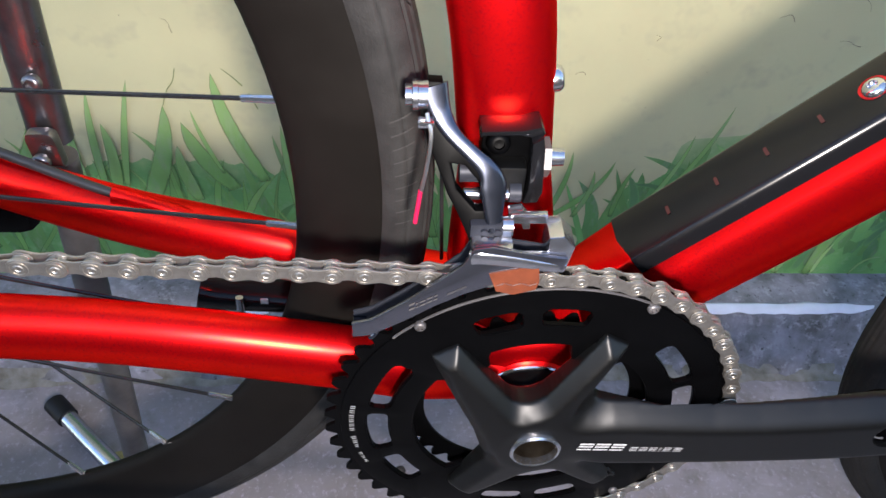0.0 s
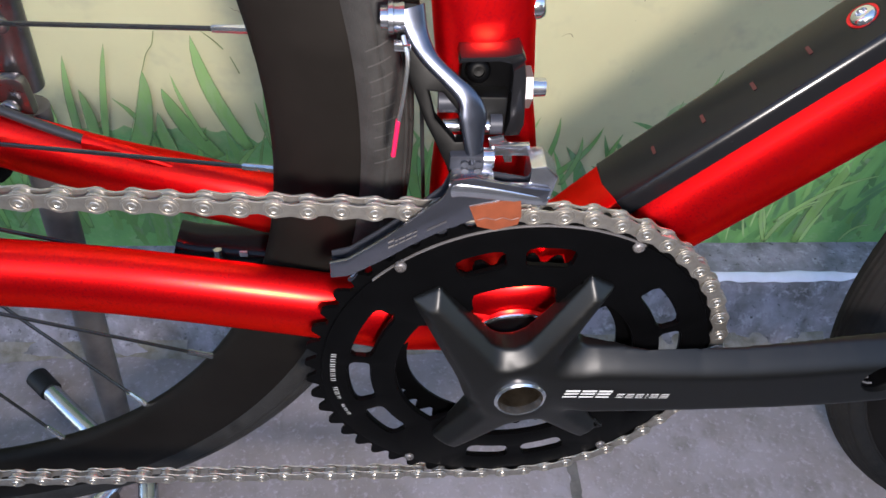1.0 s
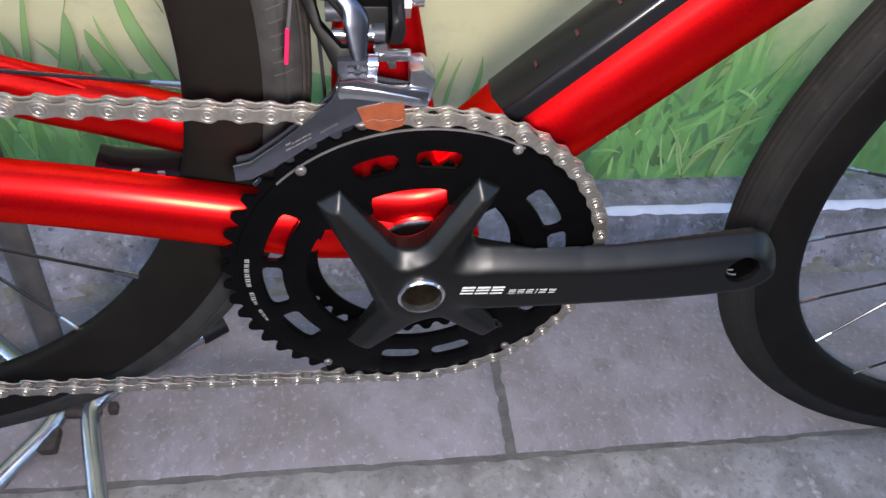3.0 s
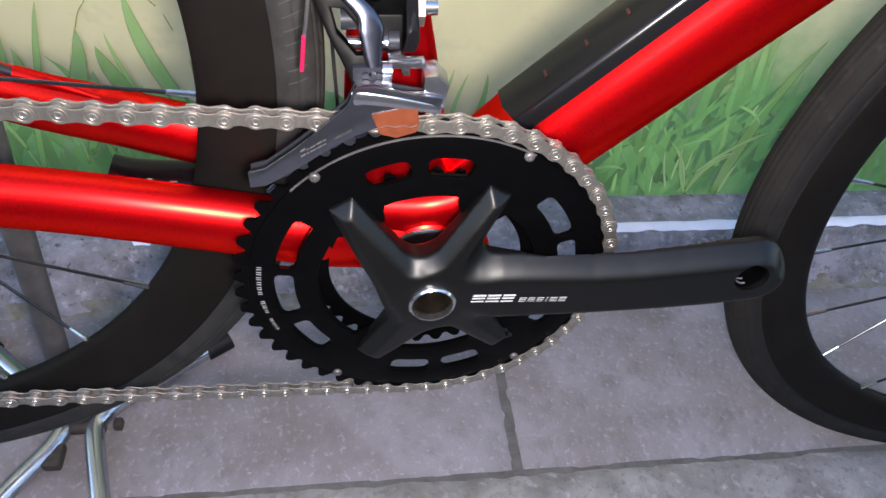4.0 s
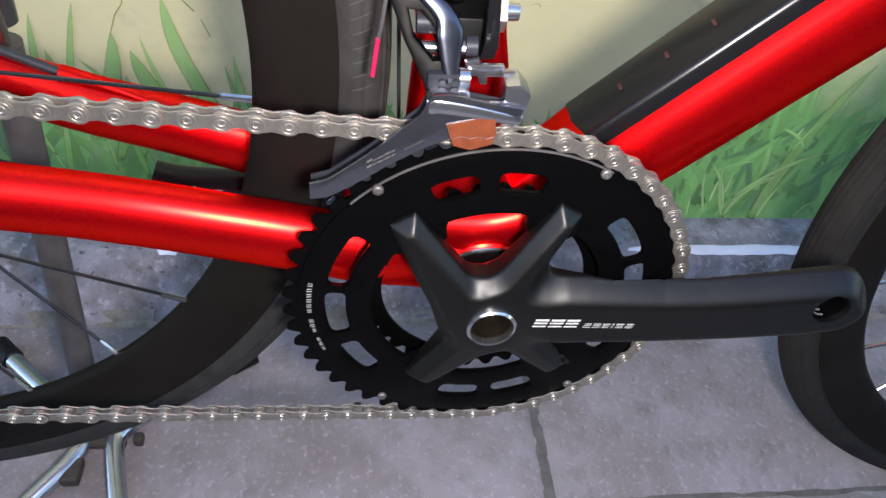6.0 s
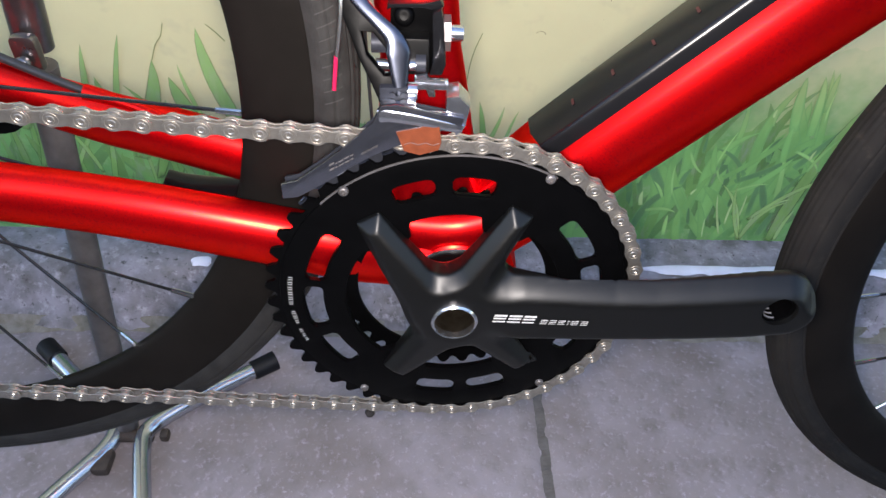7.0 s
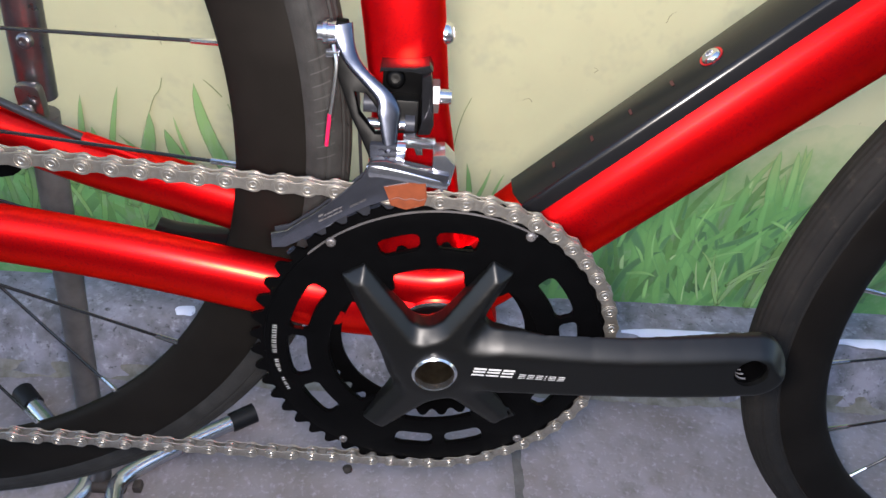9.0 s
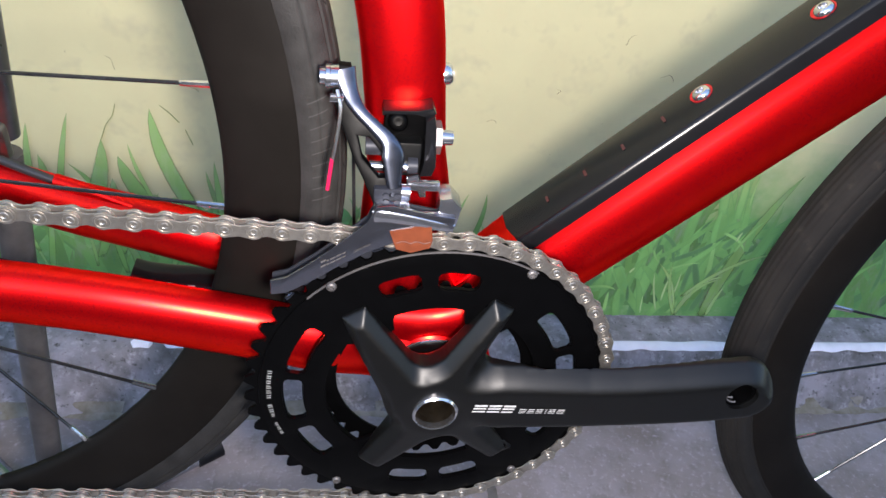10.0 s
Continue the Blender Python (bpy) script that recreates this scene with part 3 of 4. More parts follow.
def tube_profile(grow=0.0):
    """Half outline of the down tube: flat on top, round below; pairs of (y, height over the axis)."""
    pts = [(0.0, 0.0272), (0.0138, 0.0270), (0.0154, 0.0262), (0.0164, 0.0242)]
    for a in (42, 32, 22, 12, 2, -8, -18, -28, -38, -48, -58, -68, -79):
        pts.append((0.0240 * math.cos(radians(a)), -0.002 + 0.0298 * math.sin(radians(a))))
    pts.append((0.0, -0.0318))
    c = Vector((0, -0.002))
    return [tuple(Vector(p) + (Vector(p) - c).normalized() * grow) for p in pts]


def down_tube(bm, s0, s1, half, n=24, thin=None):
    rings = []
    for i in range(n + 1):
        s = s0 + (s1 - s0) * i / n
        k = 1.0 if s > 0.09 else 0.86 + 0.14 * max(0.0, s / 0.09)
        rings.append([bm.verts.new(BB3 + NO * 0.001 + AX * s + NO * (h * k) + Vector((0, y * k, 0))) for y, h in half])
    return rings


bm = bmesh.new()
hp = tube_profile()
loop = [(-y, h) for y, h in hp] + [(y, h) for y, h in hp[-2:0:-1]]
skin(bm, down_tube(bm, -0.01, 0.46, loop))
frame_ob = part("frame", bm, RED, bike, "red metallic painted tubes")

# black upper panel of the down tube, a thin skin over its top and shoulders
bm = bmesh.new()
hg = tube_profile(0.0006)[:4] + [(0.0181, 0.0190)]
loop = [(-y, h) for y, h in hg[::-1]] + [(y, h) for y, h in hg[1:]]
rings = []
for i in range(31):
    s = 0.082 + 0.378 * i / 30
    rings.append([bm.verts.new(BB3 + AX * (s + (0.004 if i == 0 and y < 0 else 0.0)) + NO * (h + 0.001) + Vector((0, y, 0))) for y, h in loop])
for r0, r1 in zip(rings, rings[1:]):
    for k in range(len(loop) - 1):
        bm.faces.new((r0[k], r0[k + 1], r1[k + 1], r1[k]))
part("panel", bm, BLACK_GLOSS, frame_ob, "glossy black panel on the down tube")

# seat tube
bm = bmesh.new()
path = spline([(-0.006, 0, 0.335), (-0.016, 0, 0.40), (-0.0195, 0, 0.45), (-0.0232, 0, 0.49), (-0.0298, 0, 0.54), (-0.0485, 0, 0.62), (-0.0665, 0, 0.69)], 6)
sweep(bm, path, lambda t: (0.0160 + 0.0155 * max(0, 1 - t * 3.2) ** 1.5, 0.032 - 0.0125 * min(1, t * 2.6)), 24, up=(1, 0, 0), power=2.5)
part("seat_tube", bm, RED, frame_ob)

# bottom bracket shell and yoke
bm = bmesh.new()
lathe(bm, [(0.001, -0.034), (0.0235, -0.034), (0.0255, -0.032), (0.0265, -0.02), (0.0265, 0.02), (0.0255, 0.032), (0.0235, 0.034), (0.001, 0.034)], BB, 48)
part("bottom_bracket_shell", bm, RED, frame_ob)
bm = bmesh.new()
sweep(bm, spline([(-0.075, 0, 0.364), (-0.04, 0, 0.356), (0.0, 0, 0.352), (0.03, 0, 0.360)], 5), lambda t: (0.0335 - 0.002 * t, 0.0262), 28, power=4.0)
part("yoke", bm, RED, frame_ob)
bm = bmesh.new()
lathe(bm, [(0.013, -0.0345), (0.0243, -0.0345), (0.0243, -0.0400), (0.0225, -0.0440), (0.013, -0.0440)], BB, 48)
part("bearing_cup", bm, BLACK_ANOD, frame_ob, "black bearing cup")
bm = bmesh.new()
lathe(bm, [(0.0243, -0.0345), (0.0258, -0.0345), (0.0260, -0.0352), (0.0255, -0.0360), (0.0243, -0.0360)], BB, 48)
part("bearing_ring", bm, CHROME, frame_ob, "thin bright ring")

# chainstays
STAY = [(-0.002, 0.0225, 0.3365), (-0.018, 0.0235, 0.3420), (-0.035, 0.0245, 0.347), (-0.06, 0.029, 0.354), (-0.09, 0.0305, 0.3635), (-0.128, 0.0325, 0.3745), (-0.166, 0.0345, 0.3850), (-0.205, 0.0370, 0.3945), (-0.26, 0.0445, 0.4095),
        (-0.32, 0.053, 0.430), (-0.380, 0.062, 0.448), (-0.405, 0.0645, 0.454)]
for sgn in (-1, 1):
    bm = bmesh.new()
    sweep(bm, spline([(x, sgn * y, z) for x, y, z in STAY], 5), lambda t: (0.0150 - 0.0035 * t, 0.0208 - 0.0075 * t), 28, power=2.1)
    part("chainstay", bm, RED, frame_ob)

# bolts on the frame
dome_bolt("bolt", (-0.0055, -0.003, 0.505), (0.97, -0.1, 0.2), 0.0052, frame_ob, label="bright round-headed bolt")
for s in (0.2035, 0.2675):
    at = BB3 + AX * s + NO * 0.0286
    dome_bolt("bolt", at + Vector((0, -0.001, 0)), NO, 0.0048, frame_ob, label="bright round-headed bolt")
    bm = bmesh.new()
    rod(bm, at - NO * 0.001, at + NO * 0.0008, 0.0058, 20)
    part("washer", bm, RED_RING, frame_ob, "red washer")

# red printed marks along the black panel
for s in (0.110, 0.1345, 0.158, 0.182):
    bm = bmesh.new()
    o = BB3 + AX * s + NO * 0.0290
    for (u0, u1, v0, v1) in ((-0.0008, 0.0008, -0.0026, 0.0026),):
        vs = [bm.verts.new(o + AX * u + Vector((0, v, 0)) + NO * 0.0001) for u, v in ((u0, v0), (u1, v0), (u1, v1), (u0, v1))]
        bm.faces.new(vs)
    part("printed_mark", bm, RED_INK, frame_ob, "dark red printed mark", smooth=False)

# brake hose, its port and the caliper on the far stay
bm = bmesh.new()
sweep(bm, spline([(-0.200, 0.0345, 0.4085), (-0.225, 0.038, 0.4175), (-0.26, 0.0445, 0.4300), (-0.30, 0.052, 0.4445), (-0.345, 0.060, 0.459)], 5), lambda t: (0.0026, 0.0026), 12)
part("brake_hose", bm, HOUSING, bike, "black hose")
bm = bmesh.new()
sweep(bm, spline([(-0.165, 0.0315, 0.3985), (-0.185, 0.0325, 0.4060), (-0.2, 0.0342, 0.4095), (-0.208, 0.0352, 0.4105)], 4),
      lambda t: (0.0035 + 0.0015 * t, 0.002 + 0.0035 * t), 14)
part("hose_port", bm, RED, frame_ob)
bm = bmesh.new()
box(bm, (-0.305, 0.044, 0.372), (-0.262, 0.070, 0.398), 0.009)
part("brake_caliper", bm, BLACK_ANOD, bike, "black brake caliper")
bm = bmesh.new()
sweep(bm, spline([(-0.176, 0.028, 0.350), (-0.165, 0.028, 0.3475), (-0.14, 0.027, 0.3465), (-0.112, 0.026, 0.345)], 5),
      lambda t: (0.012, 0.0085 - 0.003 * t), 18, power=3)
sensor = part("sensor", bm, BLACK_GLOSS, bike, "black sensor under the chainstay")
bm = bmesh.new()
rod(bm, (-0.152, 0.012, 0.345), (-0.152, 0.015, 0.356), 0.0022, 10)
part("bolt", bm, CHROME, sensor, "bright bolt")
bm = bmesh.new()
box(bm, (-0.141, 0.0146, 0.351), (-0.137, 0.0156, 0.3545))
part("printed_mark", bm, WHITE_INK, sensor, "white mark", smooth=False)


def wheel(name, c, radii, phase, lacing, label, rubber, cuts, bent={}, basis=None):
    """A deep-rim wheel: rim with tyre, spokes, nipples, hub."""
    bm = bmesh.new()
    rt, ro, ri = radii
    half = [(ri - 0.0005, 0.0), (ri, 0.0030), (ri + 0.0030, 0.0062), (ri + 0.009, 0.0092), (ri + 0.016, 0.0110), (ri + 0.023, 0.0122),
            (ri + 0.029, 0.0128), (ro - 0.004, 0.0126), (ro - 0.0015, 0.0120), (ro, 0.0105)]
    prof = [(r, -y) for r, y in half[::-1]] + [(r, y) for r, y in half[1:]]
    lathe(bm, prof, c, 144)
    rim = part(name, bm, RIM_BLACK, bike, label, basis=basis)
    bm = bmesh.new()
    rc, rs = rt - 0.0146, 0.0146
    prof = [(ro - 0.0035, -0.0110), (ro - 0.001, -0.0124), (ro + 0.0015, -0.0118)]
    for k in range(61):
        deg = -122 + 244 * k / 60
        a = radians(deg)
        cut = 0.0
        if not cuts and abs(deg) < 62 and k % 4 in (0, 1):
            cut = 0.00045
        if cuts and (abs(abs(deg) - 24.4) < 2.1 or abs(abs(deg) - 40.6) < 2.1):
            cut = 0.0007
        if abs(abs(deg) - 77) < 2.1:
            cut = 0.0006
        prof.append((rc + (rs - cut) * math.cos(a), (rs - cut) * math.sin(a) * 0.98))
    prof += [(ro + 0.0015, 0.0118), (ro - 0.001, 0.0124), (ro - 0.0035, 0.0110)]
    lathe(bm, prof, c, 144)
    part("tyre", bm, rubber, rim, "black road tyre")
    bm = bmesh.new()
    for y in (-0.0126, 0.0126):
        lathe(bm, [(ro + 0.0016 + 0.0005 * math.cos(radians(q)), y + 0.0005 * math.sin(radians(q))) for q in range(0, 361, 60)], c, 144)
    part("bead_line", bm, rubber if not cuts else TYRE_MARK, rim, "thin grey line at the tyre's edge")
    # short notches beside the running grooves
    bm = bmesh.new()
    for i in range(84 if cuts else 0):
        a0 = 2 * math.pi * i / 84 + 0.01 * math.sin(i * 2.4)
        for sgn in (-1, 1):
            vs = []
            for da, ang in ((0.0, 24), (0.0030, 24), (0.0105, 33), (0.0085, 33)):
                u = radians(sgn * ang)
                r = rc + (rs + 0.0002) * math.cos(u)
                vs.append(bm.verts.new((c[0] + r * math.cos(a0 + da), (rs + 0.0002) * math.sin(u) * 0.98, c[1] + r * math.sin(a0 + da))))
            bm.faces.new(vs)
    if cuts:
        tagged(part("tread", bm, GROOVE, rim, smooth=False), kind="stuff")
    else:
        bm.free()
    bm = bmesh.new()
    lathe(bm, [(0.008, -0.050), (0.012, -0.050), (0.013, -0.036), (0.026, -0.034), (0.026, -0.031), (0.012, -0.028), (0.012, 0.028), (0.026, 0.031),
               (0.026, 0.034), (0.013, 0.036), (0.012, 0.050), (0.008, 0.050)], c, 36)
    part("hub", bm, BLACK_ANOD, rim)
    for i in range(24):
        a = radians(phase + 15 * i + bent.get(i, 0.0))
        sgn, side = lacing[i % 4]
        tip = Vector((c[0] + (ri - 0.001) * math.cos(a), side * 0.0015, c[1] + (ri - 0.001) * math.sin(a)))
        b = a + sgn * radians(75)
        root = Vector((c[0] + 0.024 * math.cos(b), side * 0.0325, c[1] + 0.024 * math.sin(b)))
        d = (root - tip).normalized()
        bm = bmesh.new()
        rod(bm, tip + d * 0.009, root, 0.00105, 8)
        part("spoke", bm, SPOKE, rim)
        bm = bmesh.new()
        rod(bm, tip - d * 0.004, tip + d * 0.0135, 0.0019, 8, 0.0016)
        part("nipple", bm, CHROME, rim, "bright nipple")
    return rim


rear_wheel = wheel("wheel", REAR, (R_TYRE, R_RIM_OUT, R_RIM_IN), -5.8, ((-1, 1), (1, 1), (-1, -1), (1, -1)), "black deep-section rim", RUBBER, True, {0: -0.4, 1: -1.8})
# the front wheel is steered a little
FORK = Vector((FRONT[0], 0, FRONT[1]))
STEERED = Matrix.Translation(FORK + Vector((0, -0.003, 0))) @ Euler((-0.0068, 0, -0.0726)).to_matrix().to_4x4() @ Matrix.Translation(-FORK)
wheel("wheel", FRONT, (0.338, 0.3157, 0.2786), 193.7, ((1, 1), (-1, -1), (-1, 1), (1, -1)), "black deep-section rim", RUBBER_DUSTY, False, basis=STEERED)

# raised maker's marks on the rear tyre, as plain thin bars
for i in range(9):
    a0 = radians(-2.6 + i * 1.13)
    bm = bmesh.new()
    pairs = []
    for k in range(9):
        u = radians(-98 + 4.5 * k)
        r = R_TYRE - 0.0146 + 0.0149 * math.cos(u)
        pairs.append([bm.verts.new((REAR[0] + r * math.cos(a0 + da), 0.0149 * math.sin(u) * 0.98, REAR[1] + r * math.sin(a0 + da))) for da in (0.0011 * k, 0.0011 * k + 0.0020)])
    for p, q in zip(pairs, pairs[1:]):
        bm.faces.new((p[0], p[1], q[1], q[0]))
    part("raised_mark", bm, TYRE_MARK, rear_wheel, smooth=False)

# crank arm, spider and hub in one forging, built upright and then leaned with the bicycle
CZ = 0.3406
AXIS = (-0.0005, 0.3409)
SPIN = Vector((-0.0005, -0.0537, 0.3409))
LEANED = Matrix.Translation(SPIN) @ Euler((-0.048, 0, 0.0241)).to_matrix().to_4x4() @ Matrix.Translation(-SPIN)


def evaluated(ob):
    """The mesh of ob with its modifiers applied; ob itself is removed."""
    dg = bpy.context.evaluated_depsgraph_get()
    me = bpy.data.meshes.new_from_object(ob.evaluated_get(dg))
    bpy.data.objects.remove(ob)
    return me


bm = bmesh.new()
# spider legs: angle, foot on the hub, length, half width at foot and tip
LEGS = ((121, -0.0107, 0.0672, 0.0150, 0.0070), (59.7, -0.0049, 0.0722, 0.0108, 0.0066), (236, 0.0044, 0.0680, 0.0150, 0.0076), (311, 0.0005, 0.0670, 0.0115, 0.0085))
# where each leg meets the ring
FEET = (129, 64, 241, 311)
CELL = 0.0010
gx, gz = np.meshgrid(np.arange(-0.064, 0.198, CELL), np.arange(0.272, 0.424, CELL), indexing="ij")


def bar_field(px, pz, ang, length, w0, w1):
    """Signed distance to a tapering bar with a square end."""
    ca, sa = math.cos(radians(ang)), math.sin(radians(ang))
    u = (gx - px) * ca + (gz - pz) * sa
    v = np.abs(-(gx - px) * sa + (gz - pz) * ca)
    w = w0 + (w1 - w0) * np.clip(u / length, 0, 1)
    return np.maximum(np.maximum(u - length, -u), v - w)


def blend(a, b, k=0.009):
    h = np.clip(0.5 + 0.5 * (b - a) / k, 0, 1)
    return b + (a - b) * h - k * h * (1 - h)


hub_d = np.hypot(gx + 0.0005, gz - CZ) - 0.0250
legs_d = hub_d
for ang, foot, length, w0, w1 in LEGS:
    legs_d = blend(legs_d, bar_field(foot, CZ, ang, length, w0, w1), 0.007)
arm_x = (0.0, 0.024, 0.035, 0.045, 0.056, 0.083, 0.105, 0.13, 0.155, 0.172)
arm_lo = np.interp(gx, arm_x, (0.3225, 0.3282, 0.3276, 0.3277, 0.3279, 0.3286, 0.3297, 0.3312, 0.3335, 0.3362))
arm_hi = np.interp(gx, arm_x, (0.3570, 0.3640, 0.3655, 0.3655, 0.3652, 0.3645, 0.3653, 0.3675, 0.3706, 0.3722))
arm_d = np.maximum(np.maximum(gz - arm_hi, arm_lo - gz), -gx)
arm_end = np.hypot(gx - 0.1720, gz - 0.3542) - 0.0180
arm_d = np.where(gx > 0.1720, arm_end, arm_d)
field = blend(legs_d, arm_d, 0.016)
slope_x, slope_z = np.gradient(field, CELL)
rad = np.hypot(gx + 0.0005, gz - CZ)
front = np.interp(rad, (0.0, 0.017, 0.030, 0.050, 0.080), (-0.0688, -0.0688, -0.0668, -0.0640, -0.0590))
arm_w = 1 / (1 + np.exp((arm_d - legs_d) / 0.003))
front = front * (1 - arm_w) + (-0.0693 - 0.046 * gx) * arm_w
upper = 1 / (1 + np.exp(-(gz - (arm_lo + arm_hi) / 2) / 0.002))
upper = upper * np.clip((0.196 - gx) / 0.010, 0, 1)
edge_w = 0.0058 * (1 - arm_w) + (0.0022 + 0.0085 * upper) * arm_w
edge_h = 0.0062 * (1 - arm_w) + (0.0012 + 0.0098 * upper) * arm_w
edge = 1 - np.clip(-field / edge_w, 0, 1)
front = front + edge_h * edge ** (1.2 + 0.5 * arm_w * upper)
ids = {}
for i, k in zip(*np.where(field < 0.0006)):
    f = field[i, k]
    push = f if f > -0.0004 else 0.0
    ids[i, k] = bm.verts.new((gx[i, k] - slope_x[i, k] * push, front[i, k], gz[i, k] - slope_z[i, k] * push))
faces = []
for (i, k), v in ids.items():
    quad = [ids.get(q) for q in ((i, k), (i + 1, k), (i + 1, k + 1), (i, k + 1))]
    if all(quad):
        faces.append(bm.faces.new(quad))
for v in ids.values():
    if not v.link_faces:
        bm.verts.remove(v)
ext = bmesh.ops.extrude_face_region(bm, geom=faces)
for v in ext["geom"]:
    if isinstance(v, bmesh.types.BMVert):
        v.co.y = -0.0500 - min(0.0120, max(0.0, (v.co.x - 0.020) * 0.3)) * (v.co.z < 0.376)
bmesh.ops.recalc_face_normals(bm, faces=bm.faces)
raw = part("raw", bm, CRANK_BLACK)
m = raw.modifiers.new("remesh", "REMESH")
m.mode, m.voxel_size = "VOXEL", 0.0009
m = raw.modifiers.new("smooth", "SMOOTH")
m.factor, m.iterations = 0.5, 7
forged = evaluated(raw)
PEDAL = (0.1690, 0.3545)
solid = new("solid", forged)
cutters = []
for c0, r in (((-0.0005, CZ), 0.0118), (PEDAL, 0.0092)):
    bm = bmesh.new()
    rod(bm, (c0[0], -0.09, c0[1]), (c0[0], -0.0465 if r > 0.01 else -0.05, c0[1]), r, 32)
    bmesh.ops.recalc_face_normals(bm, faces=bm.faces)
    cutters.append(part("cutter", bm, CRANK_BLACK))
    m = solid.modifiers.new("bore", "BOOLEAN")
    m.operation, m.object, m.solver = "DIFFERENCE", cutters[-1], "EXACT"
forged = evaluated(solid)
for ob in cutters:
    bpy.data.objects.remove(ob)
forged.materials.clear()
crank = part_mesh("crankset", forged, CRANK_BLACK, bike, "satin black forged crank arm without a pedal", basis=LEANED)

# axle end ring and bore
bm = bmesh.new()
lathe(bm, [(0.0105, -0.0690), (0.0108, -0.0707), (0.0115, -0.0711), (0.0124, -0.0702), (0.0127, -0.0670), (0.0105, -0.0670)], (-0.0005, CZ), 48)
part("axle_ring", bm, CHROME, crank, "bright axle ring")
bm = bmesh.new()
lathe(bm, [(0.0107, -0.0700), (0.0114, -0.0700), (0.0114, -0.0560), (0.0114, -0.0470), (0.0006, -0.0470), (0.0006, -0.0485), (0.0096, -0.0488), (0.0103, -0.0630)], (-0.0005, CZ), 40)
part("axle_bore", bm, BORE, crank, "hollow brownish steel axle")
bm = bmesh.new()
lathe(bm, [(0.0078, -0.0745), (0.0093, -0.0745), (0.0093, -0.0560), (0.0005, -0.0560), (0.0005, -0.0570), (0.0078, -0.0572)], PEDAL, 32)
part("pedal_hole", bm, BLACK_ANOD, crank, "dark threaded pedal hole")
for k in range(3):
    bm = bmesh.new()
    lathe(bm, [(0.0071, -0.0728 + 0.0034 * k), (0.0079, -0.0735 + 0.0034 * k), (0.0079, -0.0721 + 0.0034 * k)], PEDAL, 24, radians(150), radians(275))
    part("thread", bm, STEEL_DULL, crank, "bright turn of thread")

# white printed marks on the arm: plain slanted bars
x = 0.0192
for wdt, hgt, gap in ((0.0068, 0.0056, 0.0011), (0.0068, 0.0056, 0.0011), (0.0064, 0.0056, 0.0032), (0.0036, 0.0030, 0.0011), (0.0036, 0.0030, 0.0011),
                      (0.0036, 0.0030, 0.0012), (0.0009, 0.0030, 0.0012), (0.0038, 0.0030, 0.0012), (0.0038, 0.0030, 0.001)):
    bm = bmesh.new()
    z0 = 0.3416 - (x - 0.02) * 0.012
    t = 0.0014 if hgt > 0.004 else 0.0006
    y = -0.0697 - x * 0.046
    for u0, u1, v0, v1 in ((0, wdt, hgt - t, hgt), (0, wdt, hgt * 0.40, hgt * 0.40 + t * 0.8), (0, wdt, 0, t * 0.7)):
        vs = [bm.verts.new((x + u + v * 0.25, y - u * 0.046, z0 + v)) for u, v in ((u0, v0), (u1, v0), (u1, v1), (u0, v1))]
        bm.faces.new(vs)
    part("printed_mark", bm, WHITE_INK, crank, "white printed mark", smooth=False)
    x += wdt + gap

# chainrings
TEETH, R_RING = 50, 0.0991
RING = AXIS


def ring_outline(n, rp, tall, phase=0.0):
    pts = []
    for i in range(n):
        a = 2 * math.pi * (i + phase) / n
        st = 2 * math.pi / n
        for f, r in ((-0.50, -0.0036), (-0.36, -0.0030), (-0.25, -0.0005), (-0.13, tall * 0.75), (-0.05, tall), (0.07, tall), (0.14, tall * 0.75), (0.25, -0.0005), (0.36, -0.0030)):
            pts.append((RING[0] + (rp + r) * math.cos(a + f * st), RING[1] + (rp + r) * math.sin(a + f * st)))
    return pts


FACE = AXIS


def slot(mid, span, r0, r1, n=7):
    """A rounded slot in the ring, from mid - span/2 to mid + span/2 degrees."""
    out = []
    a0, a1 = radians(mid - span / 2), radians(mid + span / 2)
    rm, hr = (r0 + r1) / 2, (r1 - r0) / 2
    ins = hr * 0.75 / rm
    for k in range(n):
        a = a0 + ins + (a1 - a0 - 2 * ins) * k / (n - 1)
        out.append((r1, a))
    out += [(rm + hr * 0.86, a1 - ins * 0.32), (rm + hr * 0.5, a1), (rm - hr * 0.5, a1), (rm - hr * 0.86, a1 - ins * 0.32)]
    for k in range(n):
        a = a1 - ins - (a1 - a0 - 2 * ins) * k / (n - 1)
        out.append((r0, a))
    out += [(rm - hr * 0.86, a0 + ins * 0.32), (rm - hr * 0.5, a0), (rm + hr * 0.5, a0), (rm + hr * 0.86, a0 + ins * 0.32)]
    return [(FACE[0] + r * math.cos(a), FACE[1] + r * math.sin(a)) for r, a in out]


def circle(r, n=72, c=AXIS):
    return [(c[0] + r * math.cos(2 * math.pi * k / n), c[1] + r * math.sin(2 * math.pi * k / n)) for k in range(n)]


def opening(r, tab, n=180):
    """The ring's inner edge, with a tab reaching in to the foot of each spider leg."""
    out = []
    for k in range(n):
        a = 360 * k / n
        near_leg = min(abs((a - ang + 180) % 360 - 180) for ang in FEET)
        f = min(1.0, max(0.0, (14.5 - near_leg) / 4.0))
        q = r - tab * f * f * (3 - 2 * f)
        out.append((FACE[0] + q * math.cos(radians(a)), FACE[1] + q * math.sin(radians(a))))
    return out


